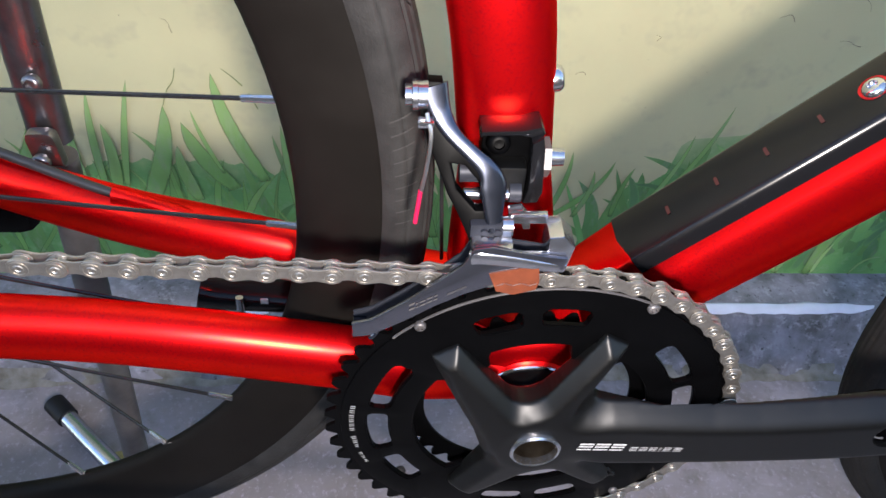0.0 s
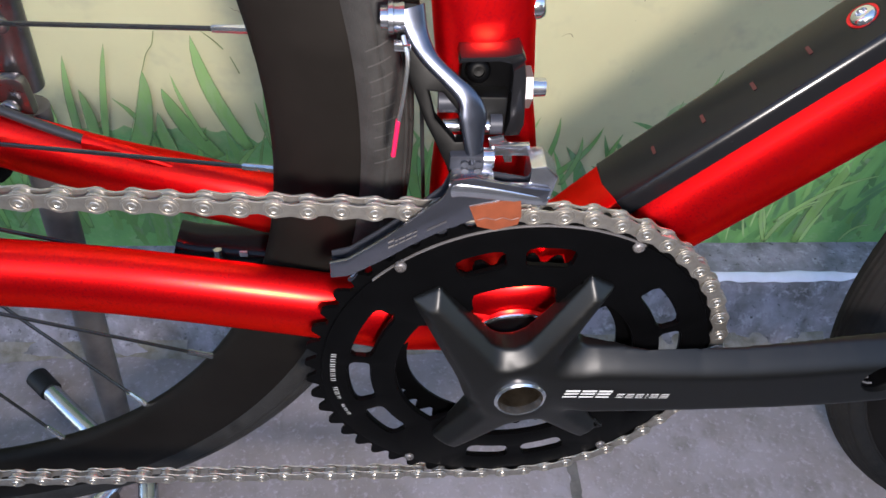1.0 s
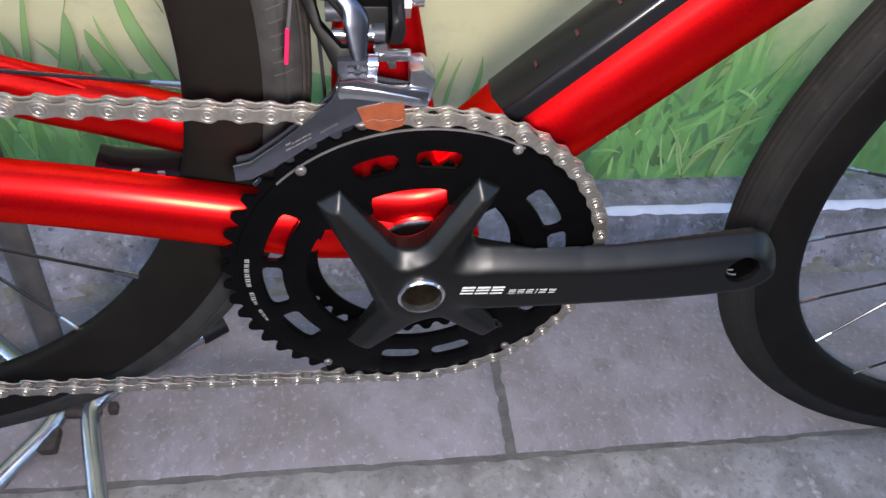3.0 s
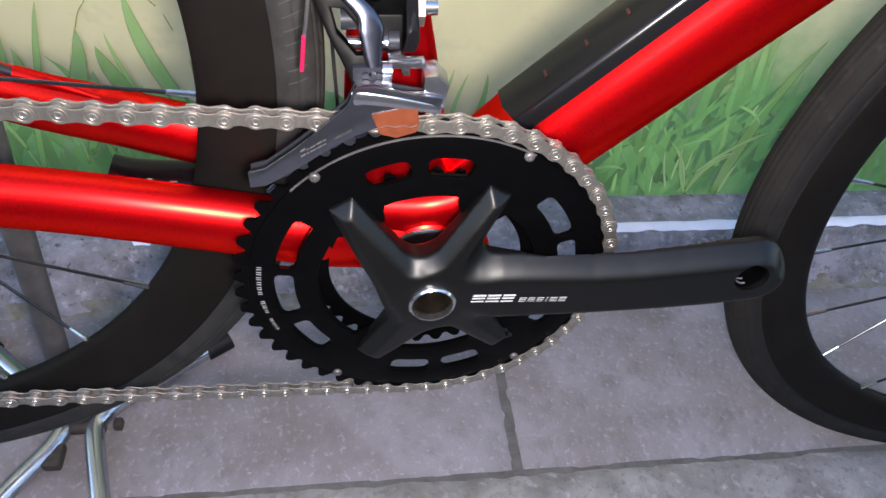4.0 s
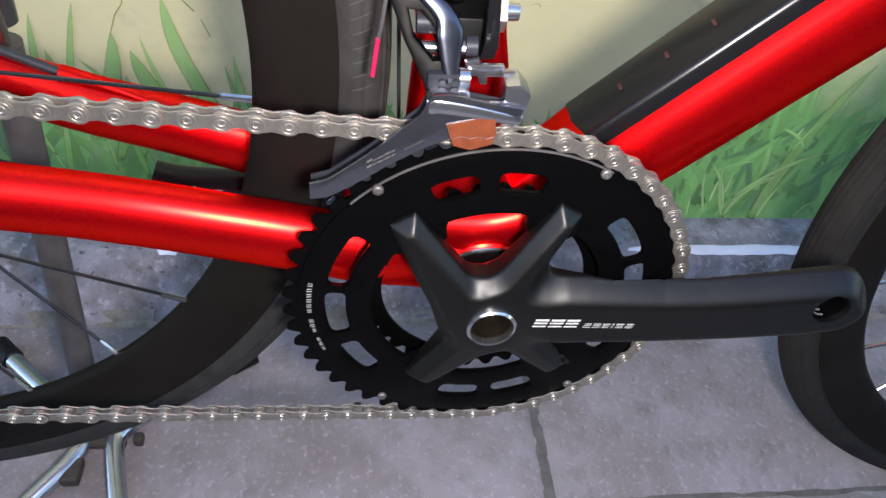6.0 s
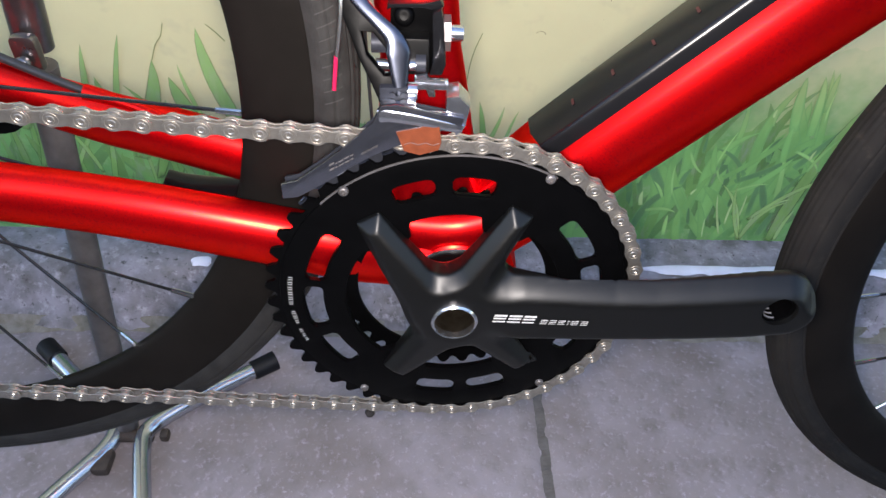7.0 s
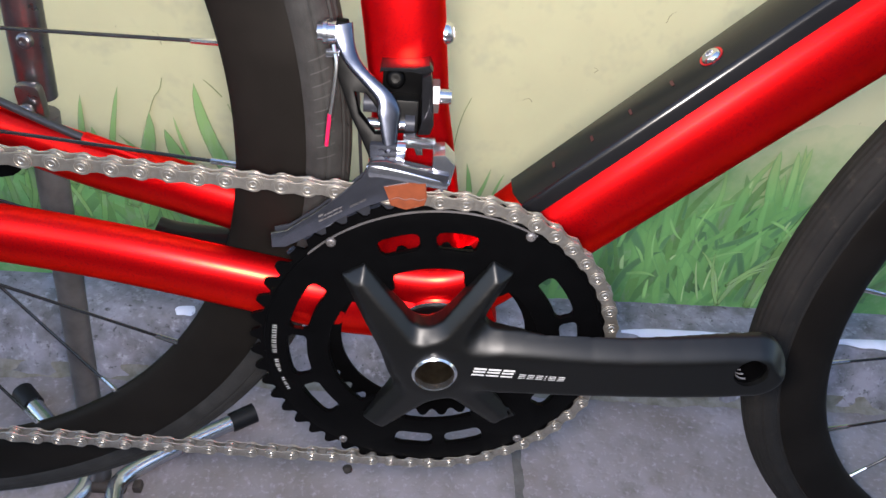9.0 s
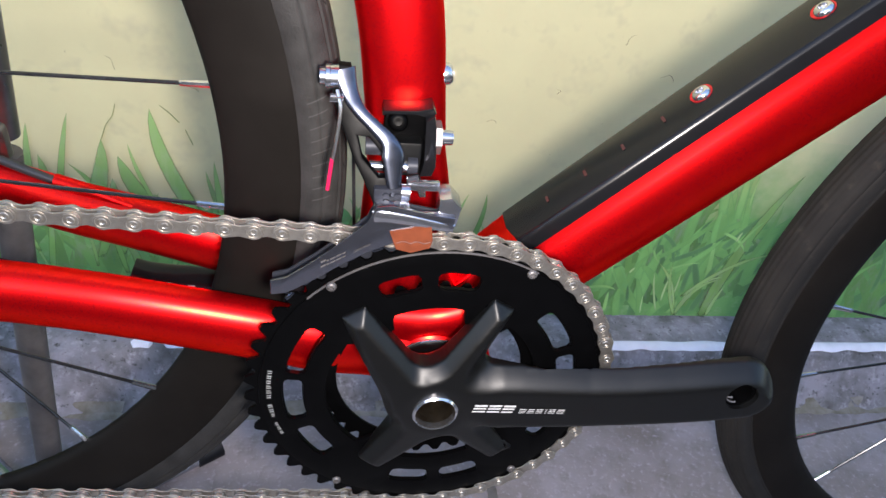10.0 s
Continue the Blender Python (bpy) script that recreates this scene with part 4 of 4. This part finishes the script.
SLOTS = [(84.5, 16), (106.8, 16), (157, 25), (184.5, 23), (212, 20), (264, 17.5), (287.5, 17.5), (337, 20), (7.5, 22), (33, 22)]
bm = bmesh.new()
plate(bm, ring_outline(TEETH, R_RING, 0.0021, 0.264), -0.0517, -0.0497, 0.0, [opening(0.0580, 0.009)] + [slot(m, s, 0.0706, 0.0806) for m, s in SLOTS])
ring = part("chainring", bm, BLACK_ANOD, crank, "large black toothed chainring", smooth=False)
bm = bmesh.new()
plate(bm, circle(0.0935, 120, FACE), -0.0526, -0.0513, 0.0005, [opening(0.0586, 0.009)] + [slot(m, s, 0.0700, 0.0812) for m, s in SLOTS])
part("chainring_face", bm, BLACK_ANOD, crank, "black ring face with slots")
# the highlight on the ring face's upper edge, added as a lighter steel strip
bm = bmesh.new()
lathe(bm, [(0.0930, -0.0527), (0.0935, -0.0528), (0.0938, -0.0524), (0.0938, -0.0518), (0.0933, -0.0516)], FACE, 72, radians(60), radians(136))
part("edge_highlight", bm, STEEL_DULL, crank, "lighter strip for the highlight on the ring face's edge")
bm = bmesh.new()
plate(bm, ring_outline(34, 0.0645, 0.0018, 0.264), -0.0412, -0.0396, 0.0, [circle(0.0525)])
part("inner_chainring", bm, BLACK_ANOD, crank, "smaller black chainring behind", smooth=False)
for ang in (127.3, 61.8, 308, 236):
    a = radians(ang)
    px, pz = AXIS[0] + 0.0918 * math.cos(a), AXIS[1] + 0.0918 * math.sin(a)
    dome_bolt("rivet", (px, -0.0527, pz), (0, -1, 0), 0.0026, crank, STEEL_DULL, "small bright rivet")
for ang in FEET:
    a = radians(ang)
    px, pz = AXIS[0] + 0.063 * math.cos(a), AXIS[1] + 0.063 * math.sin(a)
    bm = bmesh.new()
    rod(bm, (px, -0.037, pz), (px, -0.0534, pz), 0.006, 16)
    part("chainring_bolt", bm, BLACK_ANOD, crank)
# glints on the tooth tips under the cage, added as slivers of bright metal
for i in range(6):
    a = radians(102.7 + 7.2 * i)
    c0 = Vector((AXIS[0] + 0.1006 * math.cos(a), 0, AXIS[1] + 0.1006 * math.sin(a)))
    along = Vector((-math.sin(a), 0, math.cos(a)))
    bm = bmesh.new()
    sweep(bm, [c0 + along * u + Vector((0, y, 0)) for u, y in ((-0.0026, -0.0512), (-0.001, -0.0519), (0.0012, -0.0520), (0.0024, -0.0514))], lambda t: (0.0007, 0.0011), 8)
    part("tooth_glint", bm, FD_GREY if i % 3 else CHROME, crank, "bright sliver for the glint on a tooth tip")
# white printed marks along the ring's edge
for i in range(14):
    if i in (6, 10):
        continue
    a = radians(170 + i * 2.4)
    bm = bmesh.new()
    h = 0.0009 if i > 8 else 0.0012
    for u0, u1, v0, v1 in ((-h, h, -0.0012, -0.0008), (-h, h, 0.0003, 0.0007)):
        vs = []
        for u, v in ((u0, v0), (u1, v0), (u1, v1), (u0, v1)):
            r = 0.0882 + u
            vs.append(bm.verts.new((AXIS[0] + r * math.cos(a) - v * math.sin(a), -0.05275, AXIS[1] + r * math.sin(a) + v * math.cos(a))))
        bm.faces.new(vs)
    part("printed_mark", bm, WHITE_INK, crank, "white printed mark", smooth=False)

# chain: rollers as one mesh, link plates as parts
PITCH = 2 * R_RING * math.sin(math.pi / TEETH)
CHAIN_Y = -0.0507


def link_plate(half_w, waist):
    """Outline of one link plate, with its pins at x = 0 and x = PITCH."""
    out = []
    for k in range(11):
        a = radians(60 + 240 * k / 10)
        out.append((half_w * math.cos(a), half_w * math.sin(a)))
    out.append((PITCH / 2, -waist))
    for k in range(11):
        a = radians(-120 + 240 * k / 10)
        out.append((PITCH + half_w * math.cos(a), half_w * math.sin(a)))
    out.append((PITCH / 2, waist))
    return out


def link_mesh(name, y0, y1, material, pins):
    bm = bmesh.new()
    for sgn in (-1, 1):
        plate(bm, link_plate(0.0044, 0.0030), min(sgn * y0, sgn * y1), max(sgn * y0, sgn * y1), 0.0004)
    if pins:
        for px in (0, PITCH):
            rod(bm, (px, -y1, 0), (px, y1 + 0.0006, 0), 0.0019, 10)
            lathe(bm, [(0.0002, -y1 - 0.0001), (0.0009, -y1 - 0.0001), (0.0012, -y1 - 0.0004), (0.0017, -y1 - 0.0004), (0.0020, -y1 + 0.0001)], (px, 0), 14)
            lathe(bm, [(0.0029, -y1 + 0.0002), (0.0029, -y1 - 0.0002), (0.0032, -y1 - 0.0003), (0.0035, -y1 - 0.0002), (0.0035, -y1 + 0.0002)], (px, 0), 18)
    bmesh.ops.recalc_face_normals(bm, faces=bm.faces)
    me = bpy.data.meshes.new(name)
    bm.to_mesh(me)
    bm.free()
    me.materials.append(material)
    return me


OUTER = link_mesh("outer_link", 0.0020, 0.0029, CHAIN_METAL, True)
INNER = link_mesh("inner_link", 0.0010, 0.0019, CHAIN_METAL, False)
arc = []
for k in range(27):
    a = radians(91.9 - 7.2 * k)
    arc.append(Vector((RING[0] + R_RING * math.cos(a), CHAIN_Y, RING[1] + R_RING * math.sin(a))))
up_dir = Vector((-1, -0.0297, 0.0882)).normalized()
lo_dir = Vector((-1, -0.030, 0.113)).normalized()
upper = [arc[0] + up_dir * PITCH * i for i in range(28, 0, -1)]
lower = [arc[-1] + lo_dir * PITCH * i for i in range(1, 28)]
pins = [LEANED @ p for p in upper + arc + lower]
bm = bmesh.new()
for p in pins:
    rod(bm, p - Vector((0, 0.0010, 0)), p + Vector((0, 0.0010, 0)), 0.0038, 12)
chain = part("chain", bm, CHAIN_DARK, bike, "silver roller chain, slightly soiled")
for i, (p, q) in enumerate(zip(pins, pins[1:])):
    d = (q - p).normalized()
    m = Matrix((d, Vector((0, 1, 0)), d.cross(Vector((0, 1, 0))))).transposed().to_4x4()
    part_mesh("inner_link" if i % 2 else "outer_link", INNER if i % 2 else OUTER, parent=chain, basis=Matrix.Translation(p) @ m)

# front derailleur
bm = bmesh.new()
plate(bm, [(-0.0335, 0.4950), (-0.0145, 0.4960), (-0.0115, 0.4905), (-0.0108, 0.4690), (-0.0155, 0.4640), (-0.0310, 0.4640), (-0.0345, 0.4700)], -0.0225, -0.0150, 0.0008)
fd = part("front_derailleur", bm, BLACK_ANOD, bike, "black body of the front derailleur")
bm = bmesh.new()
box(bm, (-0.0320, -0.0300, 0.4650), (-0.0165, -0.0215, 0.4825), 0.0012)
part("block", bm, CRANK_BLACK, fd, "dark grey block")
# bracket: thin hood above, thick flange at the front
bm = bmesh.new()
plate(bm, [(-0.0350, 0.4935), (-0.0345, 0.4962), (-0.0190, 0.4968), (-0.0125, 0.4985), (-0.0108, 0.4955), (-0.0160, 0.4940), (-0.0200, 0.4950), (-0.0335, 0.4945)], -0.0262, -0.0150, 0.0004)
part("hood", bm, BLACK_GLOSS, fd, "black bracket hood")
bm = bmesh.new()
plate(bm, [(-0.0158, 0.4935), (-0.0118, 0.4965), (-0.0105, 0.4900), (-0.0090, 0.4700), (-0.0105, 0.4650), (-0.0165, 0.4645), (-0.0150, 0.4720)], -0.0300, -0.0170, 0.0012)
part("bracket", bm, BLACK_GLOSS, fd, "black mounting bracket")
dome_bolt("bolt", (-0.0278, -0.0245, 0.4905), (0, -1, 0.35), 0.0046, fd, BLACK_ANOD, "dark socket bolt")
NUT = (-0.0215, 0.4815)
bm = bmesh.new()
rod(bm, (-0.0125, NUT[0], NUT[1]), (-0.0112, NUT[0], NUT[1]), 0.0066, 24)
part("washer", bm, FD_DARK, fd, "dark washer")
bm = bmesh.new()
hexagon(bm, (-0.0112, NUT[0], NUT[1]), (-0.0072, NUT[0], NUT[1]), 0.0079)
part("nut", bm, STEEL_DULL, fd, "dull grey hex nut")
bm = bmesh.new()
rod(bm, (-0.0072, NUT[0], NUT[1]), (-0.0015, NUT[0], NUT[1]), 0.0038, 18, 0.0034)
part("bolt_end", bm, FD_CHROME, fd, "bright bolt end")


def lean(bm, top=0.512, y_top=-0.020, rate=0.42):
    """Leans a plate so that its foot swings out towards the cage."""
    for v in bm.verts:
        v.co.y += y_top - (top - v.co.z) * rate
    return bm


# curved lever with an opening, in two tones
bm = bmesh.new()
outer = [(-0.0572, 0.5105), (-0.0545, 0.5145), (-0.0495, 0.5142), (-0.0477, 0.5080), (-0.0468, 0.5010), (-0.0430, 0.4950), (-0.0360, 0.4900), (-0.0303, 0.4858), (-0.0282, 0.4800), (-0.0272, 0.4700),
         (-0.0235, 0.4625), (-0.0225, 0.4570)]
inner = [(-0.0375, 0.4570), (-0.0390, 0.4610), (-0.0430, 0.4690), (-0.0470, 0.4760), (-0.0502, 0.4840), (-0.0548, 0.4950), (-0.0572, 0.5030)]
hole = [(-0.0458, 0.4868), (-0.0408, 0.4862), (-0.0352, 0.4802), (-0.0318, 0.4740), (-0.0312, 0.4700), (-0.0360, 0.4700), (-0.0435, 0.4780)]
plate(bm, outer + inner, -0.0026, 0.0026, 0.0011, [hole])
part("lever", lean(bm), BLACK_ANOD, fd, "dark grey lever with an opening")
bm = bmesh.new()
ridge = spline([(-0.0528, -0.0215, 0.5128), (-0.0500, -0.0250, 0.5040), (-0.0455, -0.0290, 0.4975), (-0.0385, -0.0325, 0.4915), (-0.0325, -0.0350, 0.4862), (-0.0300, -0.0372, 0.4805), (-0.0294, -0.0405, 0.4720), (-0.0286, -0.0440, 0.4630)], 6)
sweep(bm, ridge, lambda t: (0.0056 - 0.0026 * math.sin(min(1.0, t * 1.35) * math.pi) - 0.0030 * max(0.0, t - 0.72) / 0.28, 0.0017), 20, up=(0.25, -1, 0.4), power=2.6)
part("lever_arm", bm, FD_GREY, fd, "polished curved lever arm")
for x0, x1, r in ((-0.0580, -0.0545, 0.0052), (-0.0600, -0.0582, 0.0056), (-0.0626, -0.0602, 0.0040)):
    bm = bmesh.new()
    rod(bm, (x0, -0.0225, 0.5095), (x1, -0.0225, 0.5095), r, 20)
    part("pivot_bolt", bm, FD_CHROME, fd, "bright cable bolt")
bm = bmesh.new()
rod(bm, (-0.0400, -0.0300, 0.4700), (-0.0225, -0.0300, 0.4700), 0.0026, 14)
part("pin", bm, FD_CHROME, fd, "bright pin")
bm = bmesh.new()
rod(bm, (-0.0225, -0.0300, 0.4710), (-0.0180, -0.0300, 0.4710), 0.0042, 16)
part("screw", bm, FD_DARK, fd, "dark adjusting screw")
bm = bmesh.new()
rod(bm, (-0.0420, -0.0270, 0.4790), (-0.0340, -0.0270, 0.4790), 0.0045, 16)
part("pin", bm, FD_DARK, fd)
bm = bmesh.new()
plate(bm, [(-0.0230, 0.4680), (-0.0175, 0.4690), (-0.0140, 0.4640), (-0.0135, 0.4590), (-0.0165, 0.4590), (-0.0180, 0.4630), (-0.0225, 0.4620)], -0.0390, -0.0340, 0.0008)
part("link_arm", bm, FD_CHROME, fd, "bright link arm")
bm = bmesh.new()
rod(bm, (-0.0255, -0.0420, 0.4640), (-0.0215, -0.0420, 0.4640), 0.0040, 16)
part("screw", bm, FD_CHROME, fd, "bright screw")
# cage: bridge on top, near and far plates
bm = bmesh.new()
box(bm, (-0.0380, -0.0450, 0.4600), (-0.0220, -0.0390, 0.4670), 0.001)
part("hinge", bm, FD_DARK, fd, "dark hinge bar")
for x in (-0.0325, -0.0275):
    bm = bmesh.new()
    rod(bm, (x, -0.0445, 0.4640), (x, -0.0462, 0.4640), 0.0014, 12)
    part("rivet", bm, FD_DARK, fd)
bm = bmesh.new()
box(bm, (-0.0378, -0.0540, 0.4560), (-0.0215, -0.0440, 0.4625), 0.0022)
part("cage_bridge", bm, FD_CHROME, fd, "polished cage bridge")
bm = bmesh.new()
box(bm, (-0.0225, -0.0410, 0.4640), (-0.0080, -0.0385, 0.4690), 0.0006)
part("cage_bridge", bm, FD_CHROME, fd)
bm = bmesh.new()
box(bm, (-0.0225, -0.0540, 0.4560), (-0.0080, -0.0520, 0.4610), 0.0008)
part("cage_bridge", bm, FD_CHROME, fd)
bm = bmesh.new()
plate(bm, [(-0.0090, 0.4680), (-0.0035, 0.4685), (0.0015, 0.4630), (0.0000, 0.4530), (-0.0040, 0.4480), (-0.0090, 0.4560)], -0.0530, -0.0400, 0.0012)
part("cage_nose", bm, FD_CHROME, fd, "polished front of the cage")
near = [(-0.0845, 0.4203), (-0.0770, 0.4225), (-0.0645, 0.4325), (-0.0545, 0.4415), (-0.0405, 0.4555), (-0.0370, 0.4640), (-0.0300, 0.4650), (-0.0200, 0.4625), (-0.0080, 0.4600), (-0.0010, 0.4590), (-0.0020, 0.4530),
        (-0.0110, 0.4520), (-0.0115, 0.4445), (-0.0200, 0.4440), (-0.0285, 0.4442), (-0.0390, 0.4392), (-0.0510, 0.4315), (-0.0610, 0.4237), (-0.0700, 0.4175), (-0.0775, 0.4128), (-0.0845, 0.4118)]
bm = bmesh.new()
plate(bm, near, -0.0550, -0.0532, 0.0005)
cage = part("cage", bm, CAGE, fd, "grey cage plate with a brown sticker")
bm = bmesh.new()
sweep(bm, spline([(-0.0378, -0.0535, 0.4585), (-0.0330, -0.0542, 0.4592), (-0.0200, -0.0542, 0.4572), (-0.0080, -0.0540, 0.4545), (-0.0015, -0.0532, 0.4530)], 5),
      lambda t: (0.0015, 0.0034 - 0.0012 * t), 16, power=4.0)
part("cage_shoulder", bm, FD_CHROME, fd, "polished curved shoulder of the cage")
bm = bmesh.new()
far = [(x, z - 0.0035) for x, z in near[:13]] + [(x, z - 0.0125) for x, z in near[13:18]] + [(x, z - 0.0035) for x, z in near[18:]]
plate(bm, far, -0.0452, -0.0438, 0.0004)
part("cage", bm, FD_DARK, fd, "dark inner cage plate")
bm = bmesh.new()
box(bm, (-0.0848, -0.0548, 0.4122), (-0.0790, -0.0440, 0.4140), 0.0006)
part("cage_tail", bm, FD_GREY, fd)
bm = bmesh.new()
plate(bm, [(-0.0305, 0.4515), (-0.0118, 0.4560), (-0.0105, 0.4470), (-0.0115, 0.4425), (-0.0200, 0.4395), (-0.0270, 0.4415)], -0.0556, -0.0551)
part("sticker", bm, STICKER, fd, "brown-orange paper sticker")
bm = bmesh.new()
for i in range(5):
    x0 = -0.0270 + i * 0.0032
    rod(bm, (x0, -0.0557, 0.4450 + 0.0012 * (i % 2)), (x0 + 0.0028, -0.0557, 0.4462 - 0.001 * (i % 2)), 0.00025, 5)
part("sticker_print", bm, STICKER_INK, fd, "dark print", smooth=False)
# plain bars for the maker's mark on the cage
for u0, w, h in ((0.0, 0.0022, 0.0040), (0.0032, 0.0010, 0.0030), (0.0050, 0.0024, 0.0030), (0.0084, 0.0022, 0.0032), (0.0116, 0.0014, 0.0030), (0.0176, 0.0040, 0.0010),
                 (0.0226, 0.0034, 0.0010)):
    bm = bmesh.new()
    o = Vector((-0.0610 + 0.84 * u0, -0.0552, 0.4290 + 0.54 * u0))
    for v0, v1 in ((0.0, 0.3), (0.7, 1.0)):
        vs = [bm.verts.new(o + Vector((a, 0, b + a * 0.64))) for a, b in ((0, h * v0), (w, h * v0), (w, h * v1), (0, h * v1))]
        bm.faces.new(vs)
    part("printed_mark", bm, STEEL_DULL, fd, "pale printed bar", smooth=False)
# cable with its red end
bm = bmesh.new()
sweep(bm, spline([(-0.0550, -0.0300, 0.507), (-0.0535, -0.0345, 0.500), (-0.0550, -0.0360, 0.486), (-0.0570, -0.0360, 0.474)], 6), lambda t: (0.0008, 0.0008), 8, up=(1, 0, 0))
part("cable", bm, CABLE, fd, "bare steel cable end")
bm = bmesh.new()
rod(bm, (-0.0568, -0.0360, 0.4765), (-0.0588, -0.0360, 0.4600), 0.00095, 10)
part("cable_end", bm, PINK, fd, "shiny red cable end cap")
bm = bmesh.new()
box(bm, (-0.0582, -0.0330, 0.5025), (-0.0525, -0.0290, 0.5050), 0.0005)
part("cable_clamp", bm, CHROME, fd)
bm = bmesh.new()
rod(bm, (-0.0480, 0.002, 0.488), (-0.0450, 0.002, 0.40), 0.0009, 8)
part("gear_cable", bm, HOUSING, bike, "thin dark gear cable")

# ---- bike stand ----
stand = thing("bike_stand", (-0.30, 0.06, 0), "bent steel tube bicycle stand with black rubber caps", "bike stand")
for pts, cap in (([(-0.180, 0.150, 0.0108), (-0.228, 0.117, 0.0108), (-0.268, 0.085, 0.0108), (-0.283, 0.066, 0.0108), (-0.281, 0.045, 0.0108), (-0.268, 0.0, 0.0108), (-0.250, -0.06, 0.0108), (-0.236, -0.105, 0.0108)], 0),
                 ([(-0.412, 0.164, 0.0108), (-0.375, 0.131, 0.0108), (-0.335, 0.096, 0.0108), (-0.314, 0.072, 0.0108), (-0.317, 0.046, 0.0108), (-0.345, 0.003, 0.0108), (-0.38, -0.055, 0.0108), (-0.408, -0.10, 0.0108)], 0)):
    bm = bmesh.new()
    path = spline(pts, 5)
    sweep(bm, path, lambda t: (0.0084, 0.0084), 18)
    tube = part("base_tube", bm, STEEL_TUBE, stand, "bright bent steel tube")
    for end, nxt in ((path[0], path[1]), (path[-1], path[-2])):
        d = (end - nxt).normalized()
        bm = bmesh.new()
        rod(bm, end - d * 0.016, end + d * 0.010, 0.0102, 18, 0.0106)
        part("rubber_cap", bm, RUBBER_CAP, tube, "black rubber cap")


def sq(v):
    """Squares a circle's coordinate up a little."""
    return math.copysign(abs(v) ** 0.55, v)


UP0, UP1 = Vector((-0.302, 0.072, 0.012)), Vector((-0.236, 0.072, 0.505))
bm = bmesh.new()
d = UP1 - UP0
sweep(bm, [UP0 + d * (i / 10) for i in range(9)], lambda t: (0.0098, 0.0100), 18, up=(1, 0, 0), power=2.0)
part("upright", bm, STEEL_DULL, stand, "dull round steel upright")
bm = bmesh.new()
sweep(bm, [UP0 + d * (0.82 + 0.05 * i) + Vector((-0.0025 - 0.0006 * i, 0.004, 0)) for i in range(12)], lambda t: (0.0105, 0.0110), 20, up=(1, 0, 0))
arm = part("arm", bm, ARM_CHROME, stand, "chrome arm tube")
bm = bmesh.new()
hood = [(-0.2455 + 0.0074 * sq(math.cos(radians(k * 18))), 0.4262 + 0.0066 * sq(math.sin(radians(k * 18)))) for k in range(11)] + [(-0.2528, 0.4120), (-0.2385, 0.4120)]
plate(bm, hood, 0.0555, 0.0625, 0.0016)
part("clamp", bm, ARM_CHROME, stand, "bolted steel clamp")
for z in (0.418, 0.457):
    t = (z - UP0.z) / d.z
    dome_bolt("bolt", (UP0.x + d.x * t + 0.001, 0.052 if z < 0.43 else 0.0635, z), (0, -1, 0.2), 0.0046, stand, ARM_CHROME, "dull round-headed bolt")
bm = bmesh.new()
box(bm, (-0.322, 0.022, 0.004), (-0.306, 0.046, 0.016), 0.004)
part("weld_lug", bm, RUST, stand, "rusty brown lug")
bm = bmesh.new()
box(bm, (-0.268, 0.058, 0.006), (-0.260, 0.068, 0.016), 0.002)
part("weld_lug", bm, RUST, stand, "rusty brown lug")
# cross tube in the dark rust colour, which here stands in for the tyre's shadow
bm = bmesh.new()
rod(bm, (-0.318, 0.062, 0.010), (-0.276, 0.062, 0.010), 0.006, 14)
part("cross_tube", bm, RUST, stand, "cross tube, coloured dark for the shade under the tyre")

# ---- small things on the floor ----
bm = bmesh.new()
bmesh.ops.create_icosphere(bm, subdivisions=3, radius=0.005)
for v in bm.verts:
    v.co *= 1 + 0.35 * noise.noise(v.co * 160)
    v.co.z *= 0.55
bmesh.ops.translate(bm, vec=(-0.068, 0.096, 0.003), verts=bm.verts)
tagged(part("pebble", bm, RUST), "dark stone chip lying on the concrete", "pebble")
bm = bmesh.new()
vs = []
for k in range(14):
    a = 2 * math.pi * k / 14
    vs.append(bm.verts.new((-0.338 + 0.014 * math.cos(a), 0.112 + 0.010 * math.sin(a), 0.0035 + 0.002 * math.cos(2 * a))))
f = bm.faces.new(vs)
bmesh.ops.poke(bm, faces=[f])
bmesh.ops.solidify(bm, geom=list(bm.faces), thickness=0.0006)
tagged(part("leaf", bm, LEAF), "small dry yellow leaf on the concrete", "leaf")
